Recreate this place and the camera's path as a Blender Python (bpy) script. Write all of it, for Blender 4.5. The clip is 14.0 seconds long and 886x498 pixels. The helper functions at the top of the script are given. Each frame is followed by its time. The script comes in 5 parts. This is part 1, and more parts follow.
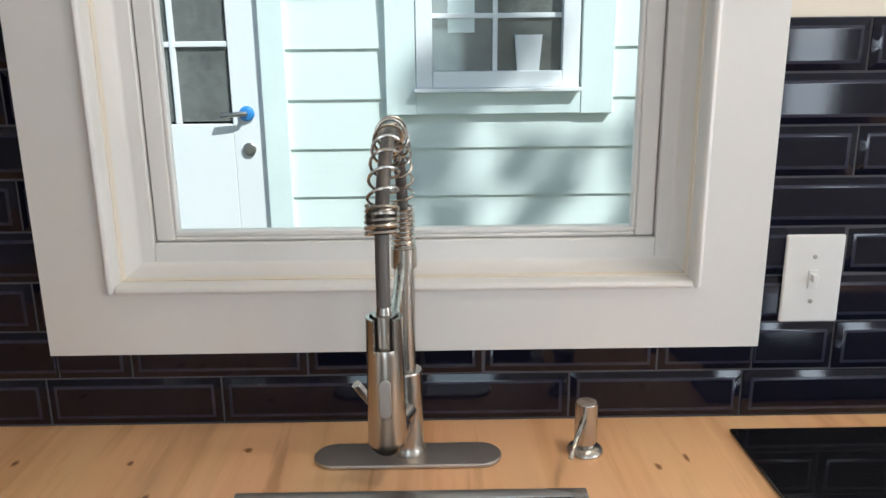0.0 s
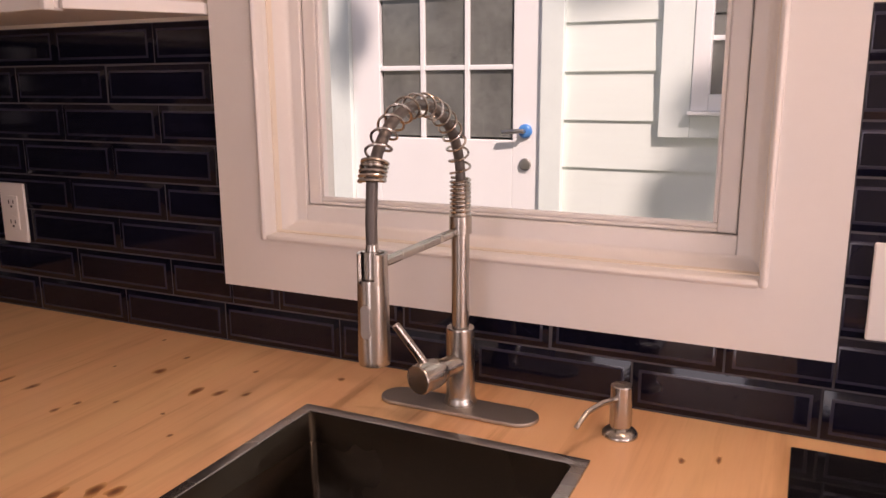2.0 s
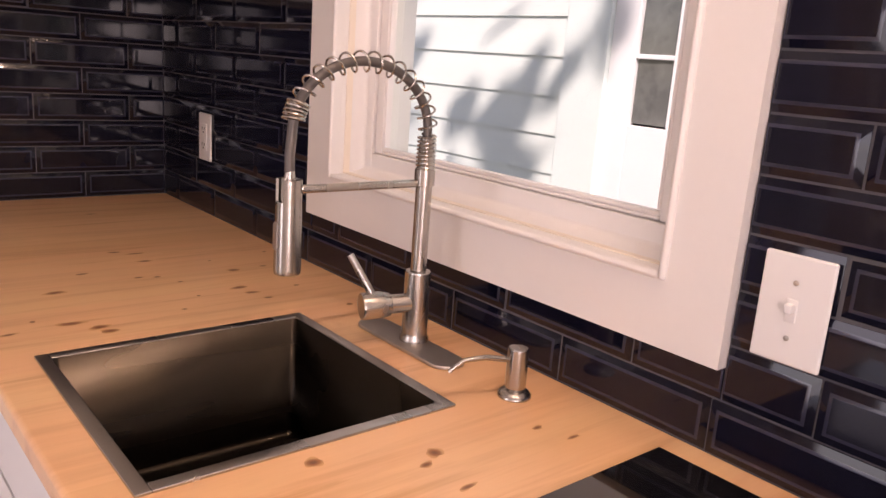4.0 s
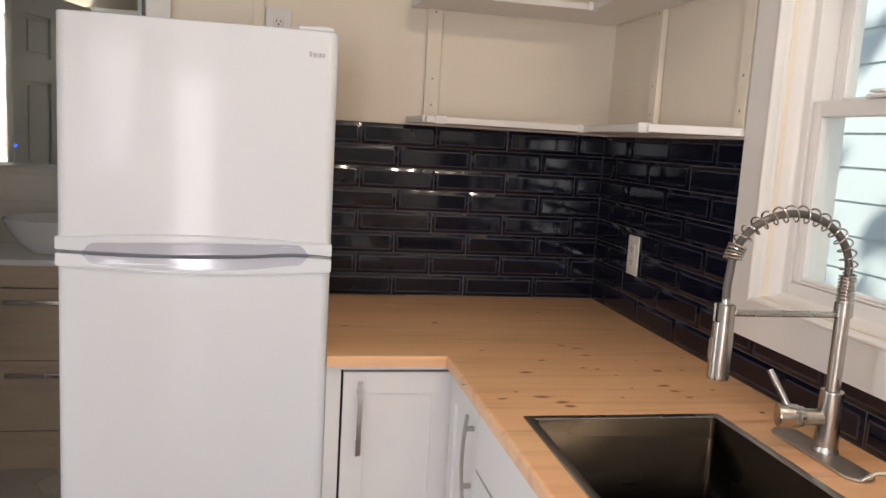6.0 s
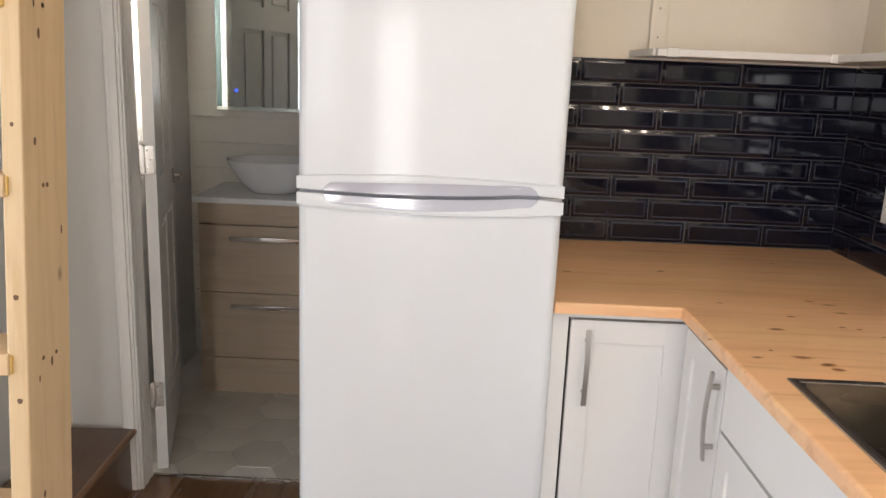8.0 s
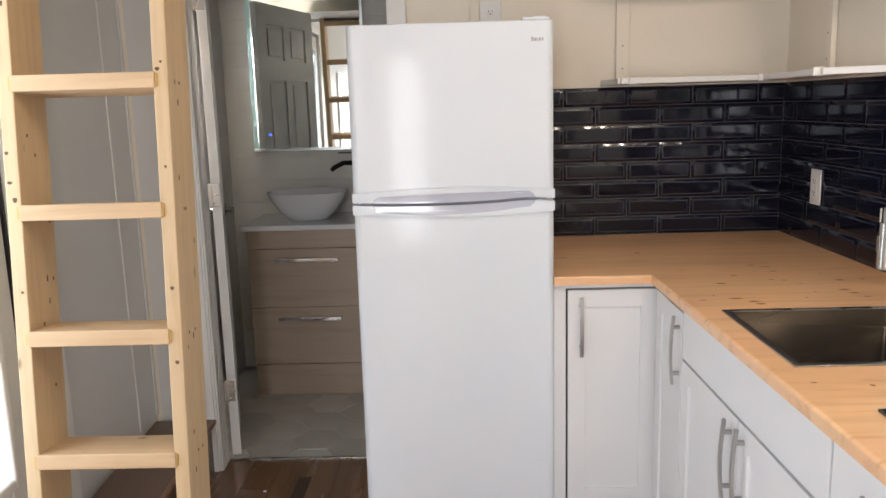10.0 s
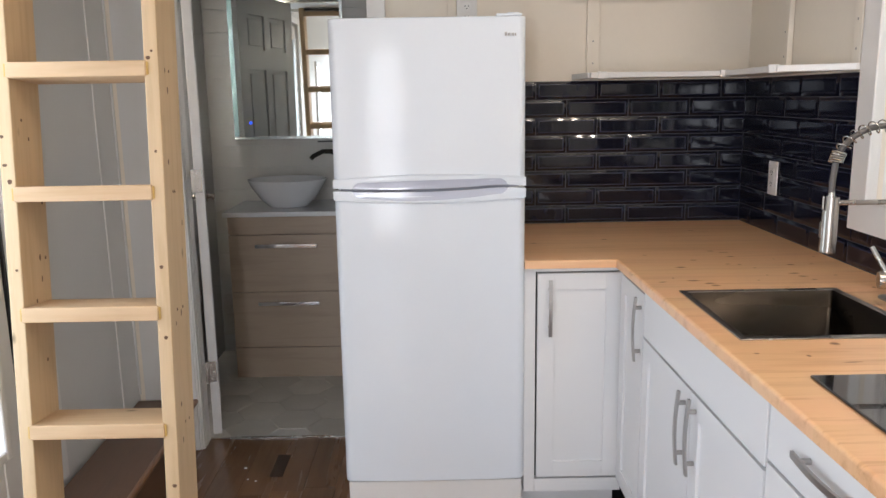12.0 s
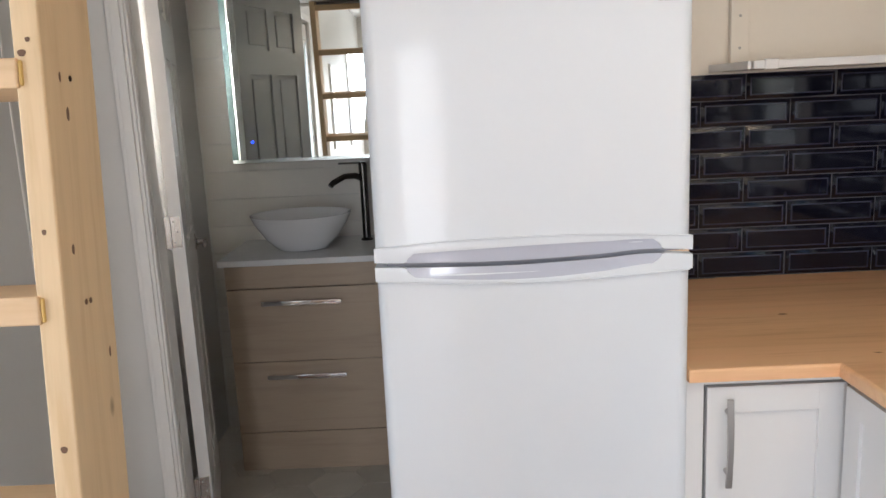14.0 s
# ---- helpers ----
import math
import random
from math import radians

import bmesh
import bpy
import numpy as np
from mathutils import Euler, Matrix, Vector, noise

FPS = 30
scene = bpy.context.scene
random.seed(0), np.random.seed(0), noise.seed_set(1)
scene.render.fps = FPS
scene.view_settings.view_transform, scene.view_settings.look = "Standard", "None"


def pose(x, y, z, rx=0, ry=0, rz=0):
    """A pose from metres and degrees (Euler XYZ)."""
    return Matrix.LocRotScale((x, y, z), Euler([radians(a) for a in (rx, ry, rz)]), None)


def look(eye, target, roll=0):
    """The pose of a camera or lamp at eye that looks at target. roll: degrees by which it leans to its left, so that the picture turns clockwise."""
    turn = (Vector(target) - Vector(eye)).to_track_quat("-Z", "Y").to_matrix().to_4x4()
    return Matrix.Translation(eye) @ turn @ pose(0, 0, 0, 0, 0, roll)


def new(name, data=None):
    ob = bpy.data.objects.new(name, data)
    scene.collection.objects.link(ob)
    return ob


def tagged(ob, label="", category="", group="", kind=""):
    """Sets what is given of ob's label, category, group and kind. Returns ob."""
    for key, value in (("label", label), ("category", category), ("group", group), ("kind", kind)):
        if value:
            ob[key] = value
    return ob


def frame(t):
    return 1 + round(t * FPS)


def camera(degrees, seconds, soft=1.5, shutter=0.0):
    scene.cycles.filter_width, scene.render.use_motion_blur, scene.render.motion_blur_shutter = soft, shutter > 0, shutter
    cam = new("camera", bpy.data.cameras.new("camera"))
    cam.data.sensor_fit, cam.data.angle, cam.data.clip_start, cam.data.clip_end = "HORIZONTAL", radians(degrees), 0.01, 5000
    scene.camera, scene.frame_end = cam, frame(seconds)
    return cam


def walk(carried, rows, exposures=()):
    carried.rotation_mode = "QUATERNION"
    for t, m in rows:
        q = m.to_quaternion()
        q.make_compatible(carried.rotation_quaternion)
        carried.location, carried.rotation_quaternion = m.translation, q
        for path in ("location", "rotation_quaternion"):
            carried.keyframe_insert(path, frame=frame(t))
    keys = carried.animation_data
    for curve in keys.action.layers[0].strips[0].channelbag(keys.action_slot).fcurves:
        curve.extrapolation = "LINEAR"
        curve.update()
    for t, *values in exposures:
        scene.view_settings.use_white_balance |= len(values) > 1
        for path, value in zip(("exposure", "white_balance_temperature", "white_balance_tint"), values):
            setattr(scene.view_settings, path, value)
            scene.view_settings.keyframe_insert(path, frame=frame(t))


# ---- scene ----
cam = camera(59.3, 14.0)
PATH = [
    (0, (-0.971, -1.334, 1.413), (0.963, -1.352, 0.903), -0.6),
    (0.5, (-0.989, -1.361, 1.407), (0.981, -1.345, 1.065), -0.6),
    (1, (-1.079, -1.386, 1.406), (0.878, -1.190, 1.038), -0.9),
    (1.5, (-1.109, -1.464, 1.387), (0.805, -1.014, 1.020), -0.4),
    (2, (-1.018, -1.707, 1.355), (0.752, -0.874, 0.937), -0.3),
    (4.3, (-0.786, -2.212, 1.339), (0.379, -0.657, 0.867), 4.5),
    (4.5, (-0.806, -2.242, 1.339), (0.283, -0.632, 0.864), 4.5),
    (5, (-0.86, -2.404, 1.346), (-0.05, -0.638, 0.871), 5.3),
    (5.5, (-0.944, -2.448, 1.393), (-0.262, -0.61, 0.998), 4.2),
    (6, (-1.017, -2.428, 1.417), (-0.621, -0.487, 1.138), 3.4),
    (6.5, (-1.094, -2.326, 1.367), (-0.708, -0.4, 0.992), 3.3),
    (7, (-1.181, -2.071, 1.364), (-0.838, -0.15, 0.924), 2.6),
    (7.5, (-1.246, -2.104, 1.408), (-1.093, -0.163, 0.954), 3.5),
    (8, (-1.142, -2.346, 1.395), (-1.175, -0.396, 0.955), 2.3),
    (8.5, (-1.121, -2.439, 1.421), (-1.192, -0.482, 1.014), 0.5),
    (9, (-1.187, -2.592, 1.417), (-1.236, -0.624, 1.063), -1.8),
    (9.2, (-1.198, -2.668, 1.413), (-1.242, -0.703, 1.044), -2.0),
    (11.5, (-1.164, -3.005, 1.408), (-1.187, -1.036, 1.06), -0.2),
    (12, (-1.186, -3.0, 1.409), (-1.169, -1.038, 1.023), -0.9),
    (12.5, (-1.186, -2.877, 1.379), (-1.177, -0.924, 0.948), -2.2),
    (13, (-1.155, -2.605, 1.367), (-1.188, -0.649, 0.947), -3.2),
    (13.5, (-1.234, -2.351, 1.379), (-1.277, -0.395, 0.966), -2.7),
    (14, (-1.347, -2.071, 1.432), (-1.371, -0.108, 1.049), -2.7),
]
# the clip's own exposure and white balance: seconds, stops, kelvin, tint
EXPOSURES = [(0, 0.04, 5700, 7), (0.3, -0.42, 6500, 17), (0.5, -0.57, 6650, 22), (1.5, -0.22, 7550, 41), (2.2, -0.13, 7450, 42), (4.3, 0.18, 7000, 36), (5, 0.13, 6500, 26), (5.5, 0.1, 6050, 17), (6, 0.08, 6300, 15), (6.5, 0.31, 6050, 12), (7, 0.42, 6050, 12), (8, 0.35, 6250, 12), (9, 0.31, 6150, 12), (11.5, 0.19, 5850, 12), (12.5, 0.23, 5750, 11), (13.5, 0.26, 5900, 12), (14, 0.25, 5850, 11)]
walk(cam, [(t, look(eye, target, roll)) for t, eye, target, roll in PATH], EXPOSURES)

# ---- world and light ----
world = bpy.data.worlds.new("world")
scene.world = world
world.use_nodes = True
wn = world.node_tree.nodes
sky = wn.new("ShaderNodeTexSky")
sky.sky_type, sky.sun_disc = "NISHITA", False
sky.sun_elevation, sky.sun_rotation = radians(44), radians(226)
wn["Background"].inputs["Strength"].default_value = 0.15
world.node_tree.links.new(sky.outputs["Color"], wn["Background"].inputs["Color"])


def lamp(name, kind, matrix, energy, color=(1, 1, 1), sx=1.0, sy=1.0):
    data = bpy.data.lights.new(name, kind)
    data.energy, data.color = energy, color
    if kind == "AREA":
        data.shape, data.size, data.size_y = "RECTANGLE", sx, sy
    ob = new(name, data)
    ob.matrix_world = matrix
    return ob


SUN_FROM = Vector((-0.52, -0.50, 0.69))
sun = lamp("sun", "SUN", look(SUN_FROM * 20, (0, 0, 0)), 5.0, (1.0, 0.95, 0.87))
sun.data.angle = radians(0.6)
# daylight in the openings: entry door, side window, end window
lamp("daylight_entry_door", "AREA", look((-2.46, -1.31, 1.17), (0, -1.31, 1.0)), 9, (0.95, 0.98, 1.0), 0.60, 1.4)
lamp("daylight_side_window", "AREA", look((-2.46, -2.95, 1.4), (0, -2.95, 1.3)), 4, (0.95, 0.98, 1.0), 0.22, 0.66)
# added fill lamp in an invented rear opening, brightens the room
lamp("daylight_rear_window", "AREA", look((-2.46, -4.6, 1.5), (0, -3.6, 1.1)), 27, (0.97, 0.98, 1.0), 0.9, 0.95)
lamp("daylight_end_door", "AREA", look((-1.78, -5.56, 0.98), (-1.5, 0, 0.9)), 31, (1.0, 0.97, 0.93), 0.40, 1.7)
lamp("daylight_bath_window", "AREA", look((-2.46, 0.5, 1.55), (0, 0.5, 1.0)), 19, (1.0, 0.95, 0.88), 0.19, 0.6)
for bx_ in (-0.43, -0.20):
    lamp("bulb_light", "POINT", pose(bx_, -2.0, 2.30), 8.5, (1.0, 0.83, 0.63)).data.shadow_soft_size = 0.03


# ---- materials ----
def nodes_of(name):
    m = bpy.data.materials.new(name)
    m.use_nodes = True
    nt = m.node_tree
    return m, nt, nt.nodes, nt.links, nt.nodes["Principled BSDF"]


def ramp(nt, fac, stops):
    r = nt.nodes.new("ShaderNodeValToRGB")
    e = r.color_ramp.elements
    while len(e) < len(stops):
        e.new(0.5)
    for el, (p, c) in zip(e, stops):
        el.position, el.color = p, (*c, 1)
    nt.links.new(fac, r.inputs["Fac"])
    return r.outputs["Color"]


def coords(nt, scale=(1, 1, 1), which="Object", loc=(0, 0, 0)):
    tc = nt.nodes.new("ShaderNodeTexCoord")
    mp = nt.nodes.new("ShaderNodeMapping")
    mp.inputs["Scale"].default_value = scale
    mp.inputs["Location"].default_value = loc
    nt.links.new(tc.outputs[which], mp.inputs["Vector"])
    return mp.outputs["Vector"]


def noise_tex(nt, vec, scale, detail=4.0, rough=0.55, distort=0.0):
    n = nt.nodes.new("ShaderNodeTexNoise")
    n.inputs["Scale"].default_value = scale
    n.inputs["Detail"].default_value = detail
    n.inputs["Roughness"].default_value = rough
    n.inputs["Distortion"].default_value = distort
    nt.links.new(vec, n.inputs["Vector"])
    return n.outputs["Fac"]


def mix_col(nt, fac, a, b, mode="MIX"):
    m = nt.nodes.new("ShaderNodeMix")
    m.data_type, m.blend_type = "RGBA", mode
    for sock, v in ((m.inputs[0], fac), (m.inputs[6], a), (m.inputs[7], b)):
        if hasattr(v, "links"):
            nt.links.new(v, sock)
        elif isinstance(v, (int, float)):
            sock.default_value = v
        else:
            sock.default_value = (*v, 1)
    return m.outputs[2]


def bump(nt, height, strength=0.2, distance=0.002, chain=None):
    b = nt.nodes.new("ShaderNodeBump")
    b.inputs["Strength"].default_value, b.inputs["Distance"].default_value = strength, distance
    nt.links.new(height, b.inputs["Height"])
    if chain:
        nt.links.new(chain, b.inputs["Normal"])
    return b.outputs["Normal"]


def remap(nt, fac, lo, hi):
    m = nt.nodes.new("ShaderNodeMapRange")
    m.inputs["To Min"].default_value, m.inputs["To Max"].default_value = lo, hi
    nt.links.new(fac, m.inputs["Value"])
    return m.outputs["Result"]


def plain(name, color, rough=0.5, metal=0.0, vary=0.06, scale=3.0, fine=120.0, relief=0.08, coat=0.0, brush=None, rand=0.0):
    """Painted, moulded or metal surface: two scales of tone, uneven gloss and a fine relief."""
    m, nt, n, l, p = nodes_of(name)
    v = coords(nt, brush or (1, 1, 1))
    big, small = noise_tex(nt, v, scale, 3), noise_tex(nt, v, fine, 3)
    c = ramp(nt, big, [(0.3, [x * (1 - vary) for x in color]), (0.7, [min(1, x * (1 + vary)) for x in color])])
    c = mix_col(nt, 0.35, c, ramp(nt, small, [(0.3, [x * (1 - vary) for x in color]), (0.7, [min(1, x * (1 + vary * 0.5)) for x in color])]))
    if rand:
        oi = n.new("ShaderNodeObjectInfo")
        c = mix_col(nt, remap(nt, oi.outputs["Random"], 0, rand), c, [x * 0.55 for x in color])
    l.new(c, p.inputs["Base Color"])
    l.new(remap(nt, big, rough * 0.8, min(1, rough * 1.2)), p.inputs["Roughness"])
    p.inputs["Metallic"].default_value = metal
    p.inputs["Coat Weight"].default_value = coat
    p.inputs["Coat Roughness"].default_value = 0.08
    if relief:
        l.new(bump(nt, small, relief, 0.001), p.inputs["Normal"])
    return m


def wood(name, light, dark, axis=0, board=0.0, rough=0.4, rings=14.0, rand=0.0, coat=0.0, knots=0.0, contrast=1.0):
    """Wood with long grain along an axis; board: width of glued staves; knots: share of cells with a knot."""
    m, nt, n, l, p = nodes_of(name)
    s = [1.0, 1.0, 1.0]
    s[axis] = 0.07
    v = coords(nt, s)
    if rand:
        oi = n.new("ShaderNodeObjectInfo")
        add = n.new("ShaderNodeVectorMath")
        add.operation = "ADD"
        comb = n.new("ShaderNodeCombineXYZ")
        l.new(remap(nt, oi.outputs["Random"], 0, 37), comb.inputs["X"])
        l.new(remap(nt, oi.outputs["Random"], 0, 13), comb.inputs["Z"])
        l.new(v, add.inputs[0])
        l.new(comb.outputs["Vector"], add.inputs[1])
        v = add.outputs["Vector"]
    grain = noise_tex(nt, v, rings * 3.2, 6, 0.6, 0.4)
    fine = noise_tex(nt, v, 260, 2, 0.5)
    broad = noise_tex(nt, v, rings * 0.5, 3, 0.5, 0.6)
    mid = [a + (b - a) * min(1, 0.5 * contrast) for a, b in zip(light, dark)]
    c = ramp(nt, grain, [(0.32, mid), (0.5, light), (0.72, [min(1, x * (0.93 if contrast == 1 else 1.08)) for x in light])])
    c = mix_col(nt, remap(nt, broad, -0.25 * (contrast - 1), 0.42 + 0.45 * (contrast - 1)), c, mid)
    c = mix_col(nt, remap(nt, fine, 0.0, 0.28), c, dark)
    if board:
        w = n.new("ShaderNodeTexVoronoi")
        w.voronoi_dimensions = "1D"
        w.feature = "F1"
        sep = n.new("ShaderNodeSeparateXYZ")
        l.new(coords(nt), sep.inputs["Vector"])
        l.new(sep.outputs["Y" if axis == 0 else "X"], w.inputs["W"])
        w.inputs["Scale"].default_value, w.inputs["Randomness"].default_value = 1 / board, 0.35
        c = mix_col(nt, 0.42, c, ramp(nt, w.outputs["Color"], [(0.12, [light[0] * 0.80, light[1] * 0.66, light[2] * 0.56]), (0.45, light), (0.70, [light[0] * 0.96, light[1] * 0.84, light[2] * 0.86]), (0.9, [min(1, x * 1.08) for x in light])]), "MIX")
        streak = ramp(nt, noise_tex(nt, v, 11, 5, 0.6, 0.3), [(0.55, (0, 0, 0)), (0.66, (1, 1, 1))])
        c = mix_col(nt, remap(nt, streak, 0.0, 0.58), c, dark)
        blush = ramp(nt, noise_tex(nt, v, 6, 3, 0.5, 0.5), [(0.46, (0, 0, 0)), (0.62, (1, 1, 1))])
        c = mix_col(nt, remap(nt, blush, 0.0, 0.42), c, [light[0] * 0.97, light[1] * 0.80, light[2] * 0.82])
        lines = ramp(nt, noise_tex(nt, v, 34, 4, 0.65, 0.2), [(0.60, (0, 0, 0)), (0.68, (1, 1, 1))])
        c = mix_col(nt, remap(nt, lines, 0.0, 0.46), c, dark)
    if knots:
        kv = [6.0, 6.0, 6.0]
        kv[axis] = 3.0
        k = n.new("ShaderNodeTexVoronoi")
        k.feature = "F1"
        k.inputs["Scale"].default_value = 1.6
        l.new(coords(nt, kv), k.inputs["Vector"])
        spot = ramp(nt, k.outputs["Distance"], [(0.02, (1, 1, 1)), (0.085, (0, 0, 0))])
        pick = ramp(nt, k.outputs["Color"], [(knots - 0.02, (1, 1, 1)), (knots, (0, 0, 0))])
        both = n.new("ShaderNodeMath")
        both.operation = "MULTIPLY"
        l.new(spot, both.inputs[0])
        l.new(pick, both.inputs[1])
        c = mix_col(nt, both.outputs[0], c, [x * 0.45 for x in dark])
    if rand:
        c = mix_col(nt, remap(nt, oi.outputs["Random"], 0, rand), c, dark)
    l.new(c, p.inputs["Base Color"])
    l.new(remap(nt, grain, rough * 0.8, rough * 1.25), p.inputs["Roughness"])
    p.inputs["Coat Weight"].default_value, p.inputs["Coat Roughness"].default_value = coat, 0.22
    l.new(bump(nt, fine, 0.12, 0.0008), p.inputs["Normal"])
    return m


def glass_mat(name, tint=(1, 1, 1), gloss=1.0):
    m, nt, n, l, p = nodes_of(name)
    n.remove(p)
    tr, gl, mx, fr = n.new("ShaderNodeBsdfTransparent"), n.new("ShaderNodeBsdfGlossy"), n.new("ShaderNodeMixShader"), n.new("ShaderNodeLayerWeight")
    tr.inputs["Color"].default_value = (*tint, 1)
    gl.inputs["Roughness"].default_value = 0.01
    fr.inputs["Blend"].default_value = 0.5
    pw, ml = n.new("ShaderNodeMath"), n.new("ShaderNodeMath")
    pw.operation, pw.inputs[1].default_value = "POWER", 5.0
    ml.operation, ml.inputs[1].default_value, ml.inputs[2].default_value = "MULTIPLY_ADD", 0.45, 0.005 * gloss
    l.new(fr.outputs["Facing"], pw.inputs[0])
    l.new(pw.outputs[0], ml.inputs[0])
    l.new(ml.outputs[0], mx.inputs["Fac"])
    l.new(tr.outputs["BSDF"], mx.inputs[1])
    l.new(gl.outputs["BSDF"], mx.inputs[2])
    l.new(mx.outputs["Shader"], n["Material Output"].inputs["Surface"])
    return m


def glow(name, color, strength, rough=0.4):
    m, nt, n, l, p = nodes_of(name)
    p.inputs["Base Color"].default_value = (*color, 1)
    p.inputs["Emission Color"].default_value = (*color, 1)
    p.inputs["Emission Strength"].default_value = strength
    p.inputs["Roughness"].default_value = rough
    return m


M_WALL = plain("cream_wall_paint", (0.83, 0.75, 0.63), 0.45, vary=0.025, scale=2.0, fine=60, relief=0.10)
M_GREYWALL = plain("pale_wall_paint", (0.66, 0.645, 0.615), 0.42, vary=0.03, scale=1.6, fine=60, relief=0.10)
M_TRIM = plain("white_trim_paint", (0.80, 0.775, 0.74), 0.36, vary=0.02, scale=4, fine=90, relief=0.06)
M_SASH = plain("white_vinyl", (0.80, 0.78, 0.755), 0.36, vary=0.02, scale=4, fine=90, relief=0.03)
M_CEIL = plain("white_ceiling_paint", (0.78, 0.77, 0.74), 0.55, vary=0.03, scale=2, fine=60)
M_SHIPLAP = plain("warm_white_shiplap", (0.66, 0.63, 0.575), 0.5, vary=0.03, scale=3, fine=70, relief=0.1)
M_CAB = plain("white_cabinet_lacquer", (0.82, 0.815, 0.805), 0.38, vary=0.008, scale=3, fine=140, relief=0.03)
M_GAP = plain("dark_gap", (0.03, 0.03, 0.03), 0.8)
M_FRIDGE = plain("white_enamel", (0.79, 0.83, 0.875), 0.36, vary=0.012, scale=2.5, fine=90, relief=0.05, coat=0.26)
M_SCOOP = plain("pearl_grey_plastic", (0.56, 0.585, 0.68), 0.12, vary=0.03, scale=6, fine=200, relief=0.0, coat=0.5)
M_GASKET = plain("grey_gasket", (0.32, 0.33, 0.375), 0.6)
M_TILE = plain("navy_black_glaze", (0.006, 0.0065, 0.016), 0.07, vary=0.25, scale=7, fine=30, relief=0.03, rand=0.5)
M_TILE.node_tree.nodes["Principled BSDF"].inputs["Specular IOR Level"].default_value = 0.36
M_ARRIS = plain("thin_glaze_edge", (0.030, 0.031, 0.050), 0.12, vary=0.3, scale=9, fine=40, relief=0.02)
M_GROUT = plain("dark_grout", (0.075, 0.073, 0.080), 0.85, vary=0.15, scale=12, fine=300, relief=0.4)
M_COUNTER = wood("oiled_pine", (0.98, 0.64, 0.345), (0.56, 0.26, 0.10), axis=0, board=0.11, rough=0.36, rings=9, coat=0.34, contrast=1.6)
M_LADDER = wood("raw_spruce", (0.68, 0.505, 0.30), (0.53, 0.35, 0.175), axis=2, rough=0.55, rings=16, knots=0.45, contrast=1.25)
M_RUNG = wood("raw_spruce_rung", (0.69, 0.495, 0.295), (0.53, 0.33, 0.165), axis=0, rough=0.55, rings=14, rand=0.25, knots=0.30, contrast=1.25)
M_NAILHOLE = plain("filled_nail_hole", (0.13, 0.062, 0.026), 0.6, vary=0.3, scale=60)
M_GLUE = plain("dried_yellow_glue", (0.62, 0.40, 0.11), 0.4)
M_FLOOR = wood("stained_floor_board", (0.25, 0.125, 0.058), (0.075, 0.036, 0.018), axis=1, rough=0.26, rings=5, rand=0.45, coat=0.4)
M_DARKSTAIN = wood("dark_stained_board", (0.055, 0.028, 0.016), (0.022, 0.012, 0.008), axis=1, rough=0.26, rings=6, coat=0.4)
M_STEP = wood("stained_step", (0.135, 0.068, 0.036), (0.055, 0.028, 0.016), axis=1, rough=0.3, rings=11, coat=0.2)
M_NOSE = wood("stained_nosing", (0.23, 0.115, 0.055), (0.10, 0.05, 0.025), axis=1, rough=0.3, rings=12, coat=0.2)
M_VANITY = wood("grey_oak_laminate", (0.50, 0.395, 0.29), (0.33, 0.245, 0.175), axis=0, rough=0.45, rings=7)
M_STEEL = plain("brushed_nickel", (0.48, 0.45, 0.41), 0.27, 1.0, vary=0.06, scale=9, fine=200, relief=0.05, brush=(1, 1, 0.15))
M_DECK = plain("satin_steel_plate", (0.52, 0.49, 0.46), 0.46, 1.0, vary=0.06, scale=9, fine=240, relief=0.08, brush=(1, 0.1, 1))
M_PULL = plain("satin_nickel_pull", (0.47, 0.45, 0.43), 0.32, 1.0, vary=0.06, scale=9, fine=200, relief=0.05)
# bowl steel far darker than the rim: shade inside is put into its colour
M_SINK = plain("brushed_stainless_in_shade", (0.046, 0.038, 0.030), 0.27, 1.0, vary=0.08, scale=5, fine=240, relief=0.12, brush=(0.08, 1, 1))
M_RIM = plain("stainless_rim", (0.46, 0.45, 0.44), 0.27, 1.0, vary=0.06, scale=8, fine=240, relief=0.08, brush=(1, 0.2, 1))
M_HOSE = plain("grey_hose", (0.13, 0.115, 0.105), 0.45, 0.3, vary=0.1, scale=20, fine=400, relief=0.2)
M_CHROME = plain("chrome", (0.75, 0.75, 0.76), 0.08, 1.0, vary=0.02)
M_DARKMETAL = plain("gunmetal", (0.10, 0.095, 0.09), 0.22, 1.0, vary=0.1)
M_COOK = plain("black_ceramic_glass", (0.006, 0.006, 0.007), 0.012, vary=0.1, relief=0.0, coat=0.6)
M_RING = plain("grey_print", (0.010, 0.010, 0.011), 0.02, vary=0.1, relief=0.0, coat=0.6)
M_PLATE = plain("white_switch_plastic", (0.80, 0.785, 0.76), 0.36, vary=0.015, relief=0.02)
M_SLOT = plain("slot_black", (0.02, 0.02, 0.02), 0.6)
M_CERAMIC = plain("white_ceramic", (0.83, 0.83, 0.84), 0.10, vary=0.01, relief=0.0, coat=0.5)
M_QUARTZ = plain("white_quartz", (0.78, 0.78, 0.78), 0.18, vary=0.03, scale=20, fine=300, relief=0.02)
M_HEX = plain("grey_hex_tile", (0.62, 0.575, 0.50), 0.36, vary=0.10, scale=5, fine=60, relief=0.08, rand=0.35)
M_HEXGROUT = plain("pale_grout", (0.66, 0.63, 0.57), 0.85, vary=0.08, relief=0.3)
M_SCREW = plain("screw_head", (0.45, 0.41, 0.36), 0.4, 0.8)
M_GLASS = glass_mat("window_glass", (0.97, 1.0, 0.985))
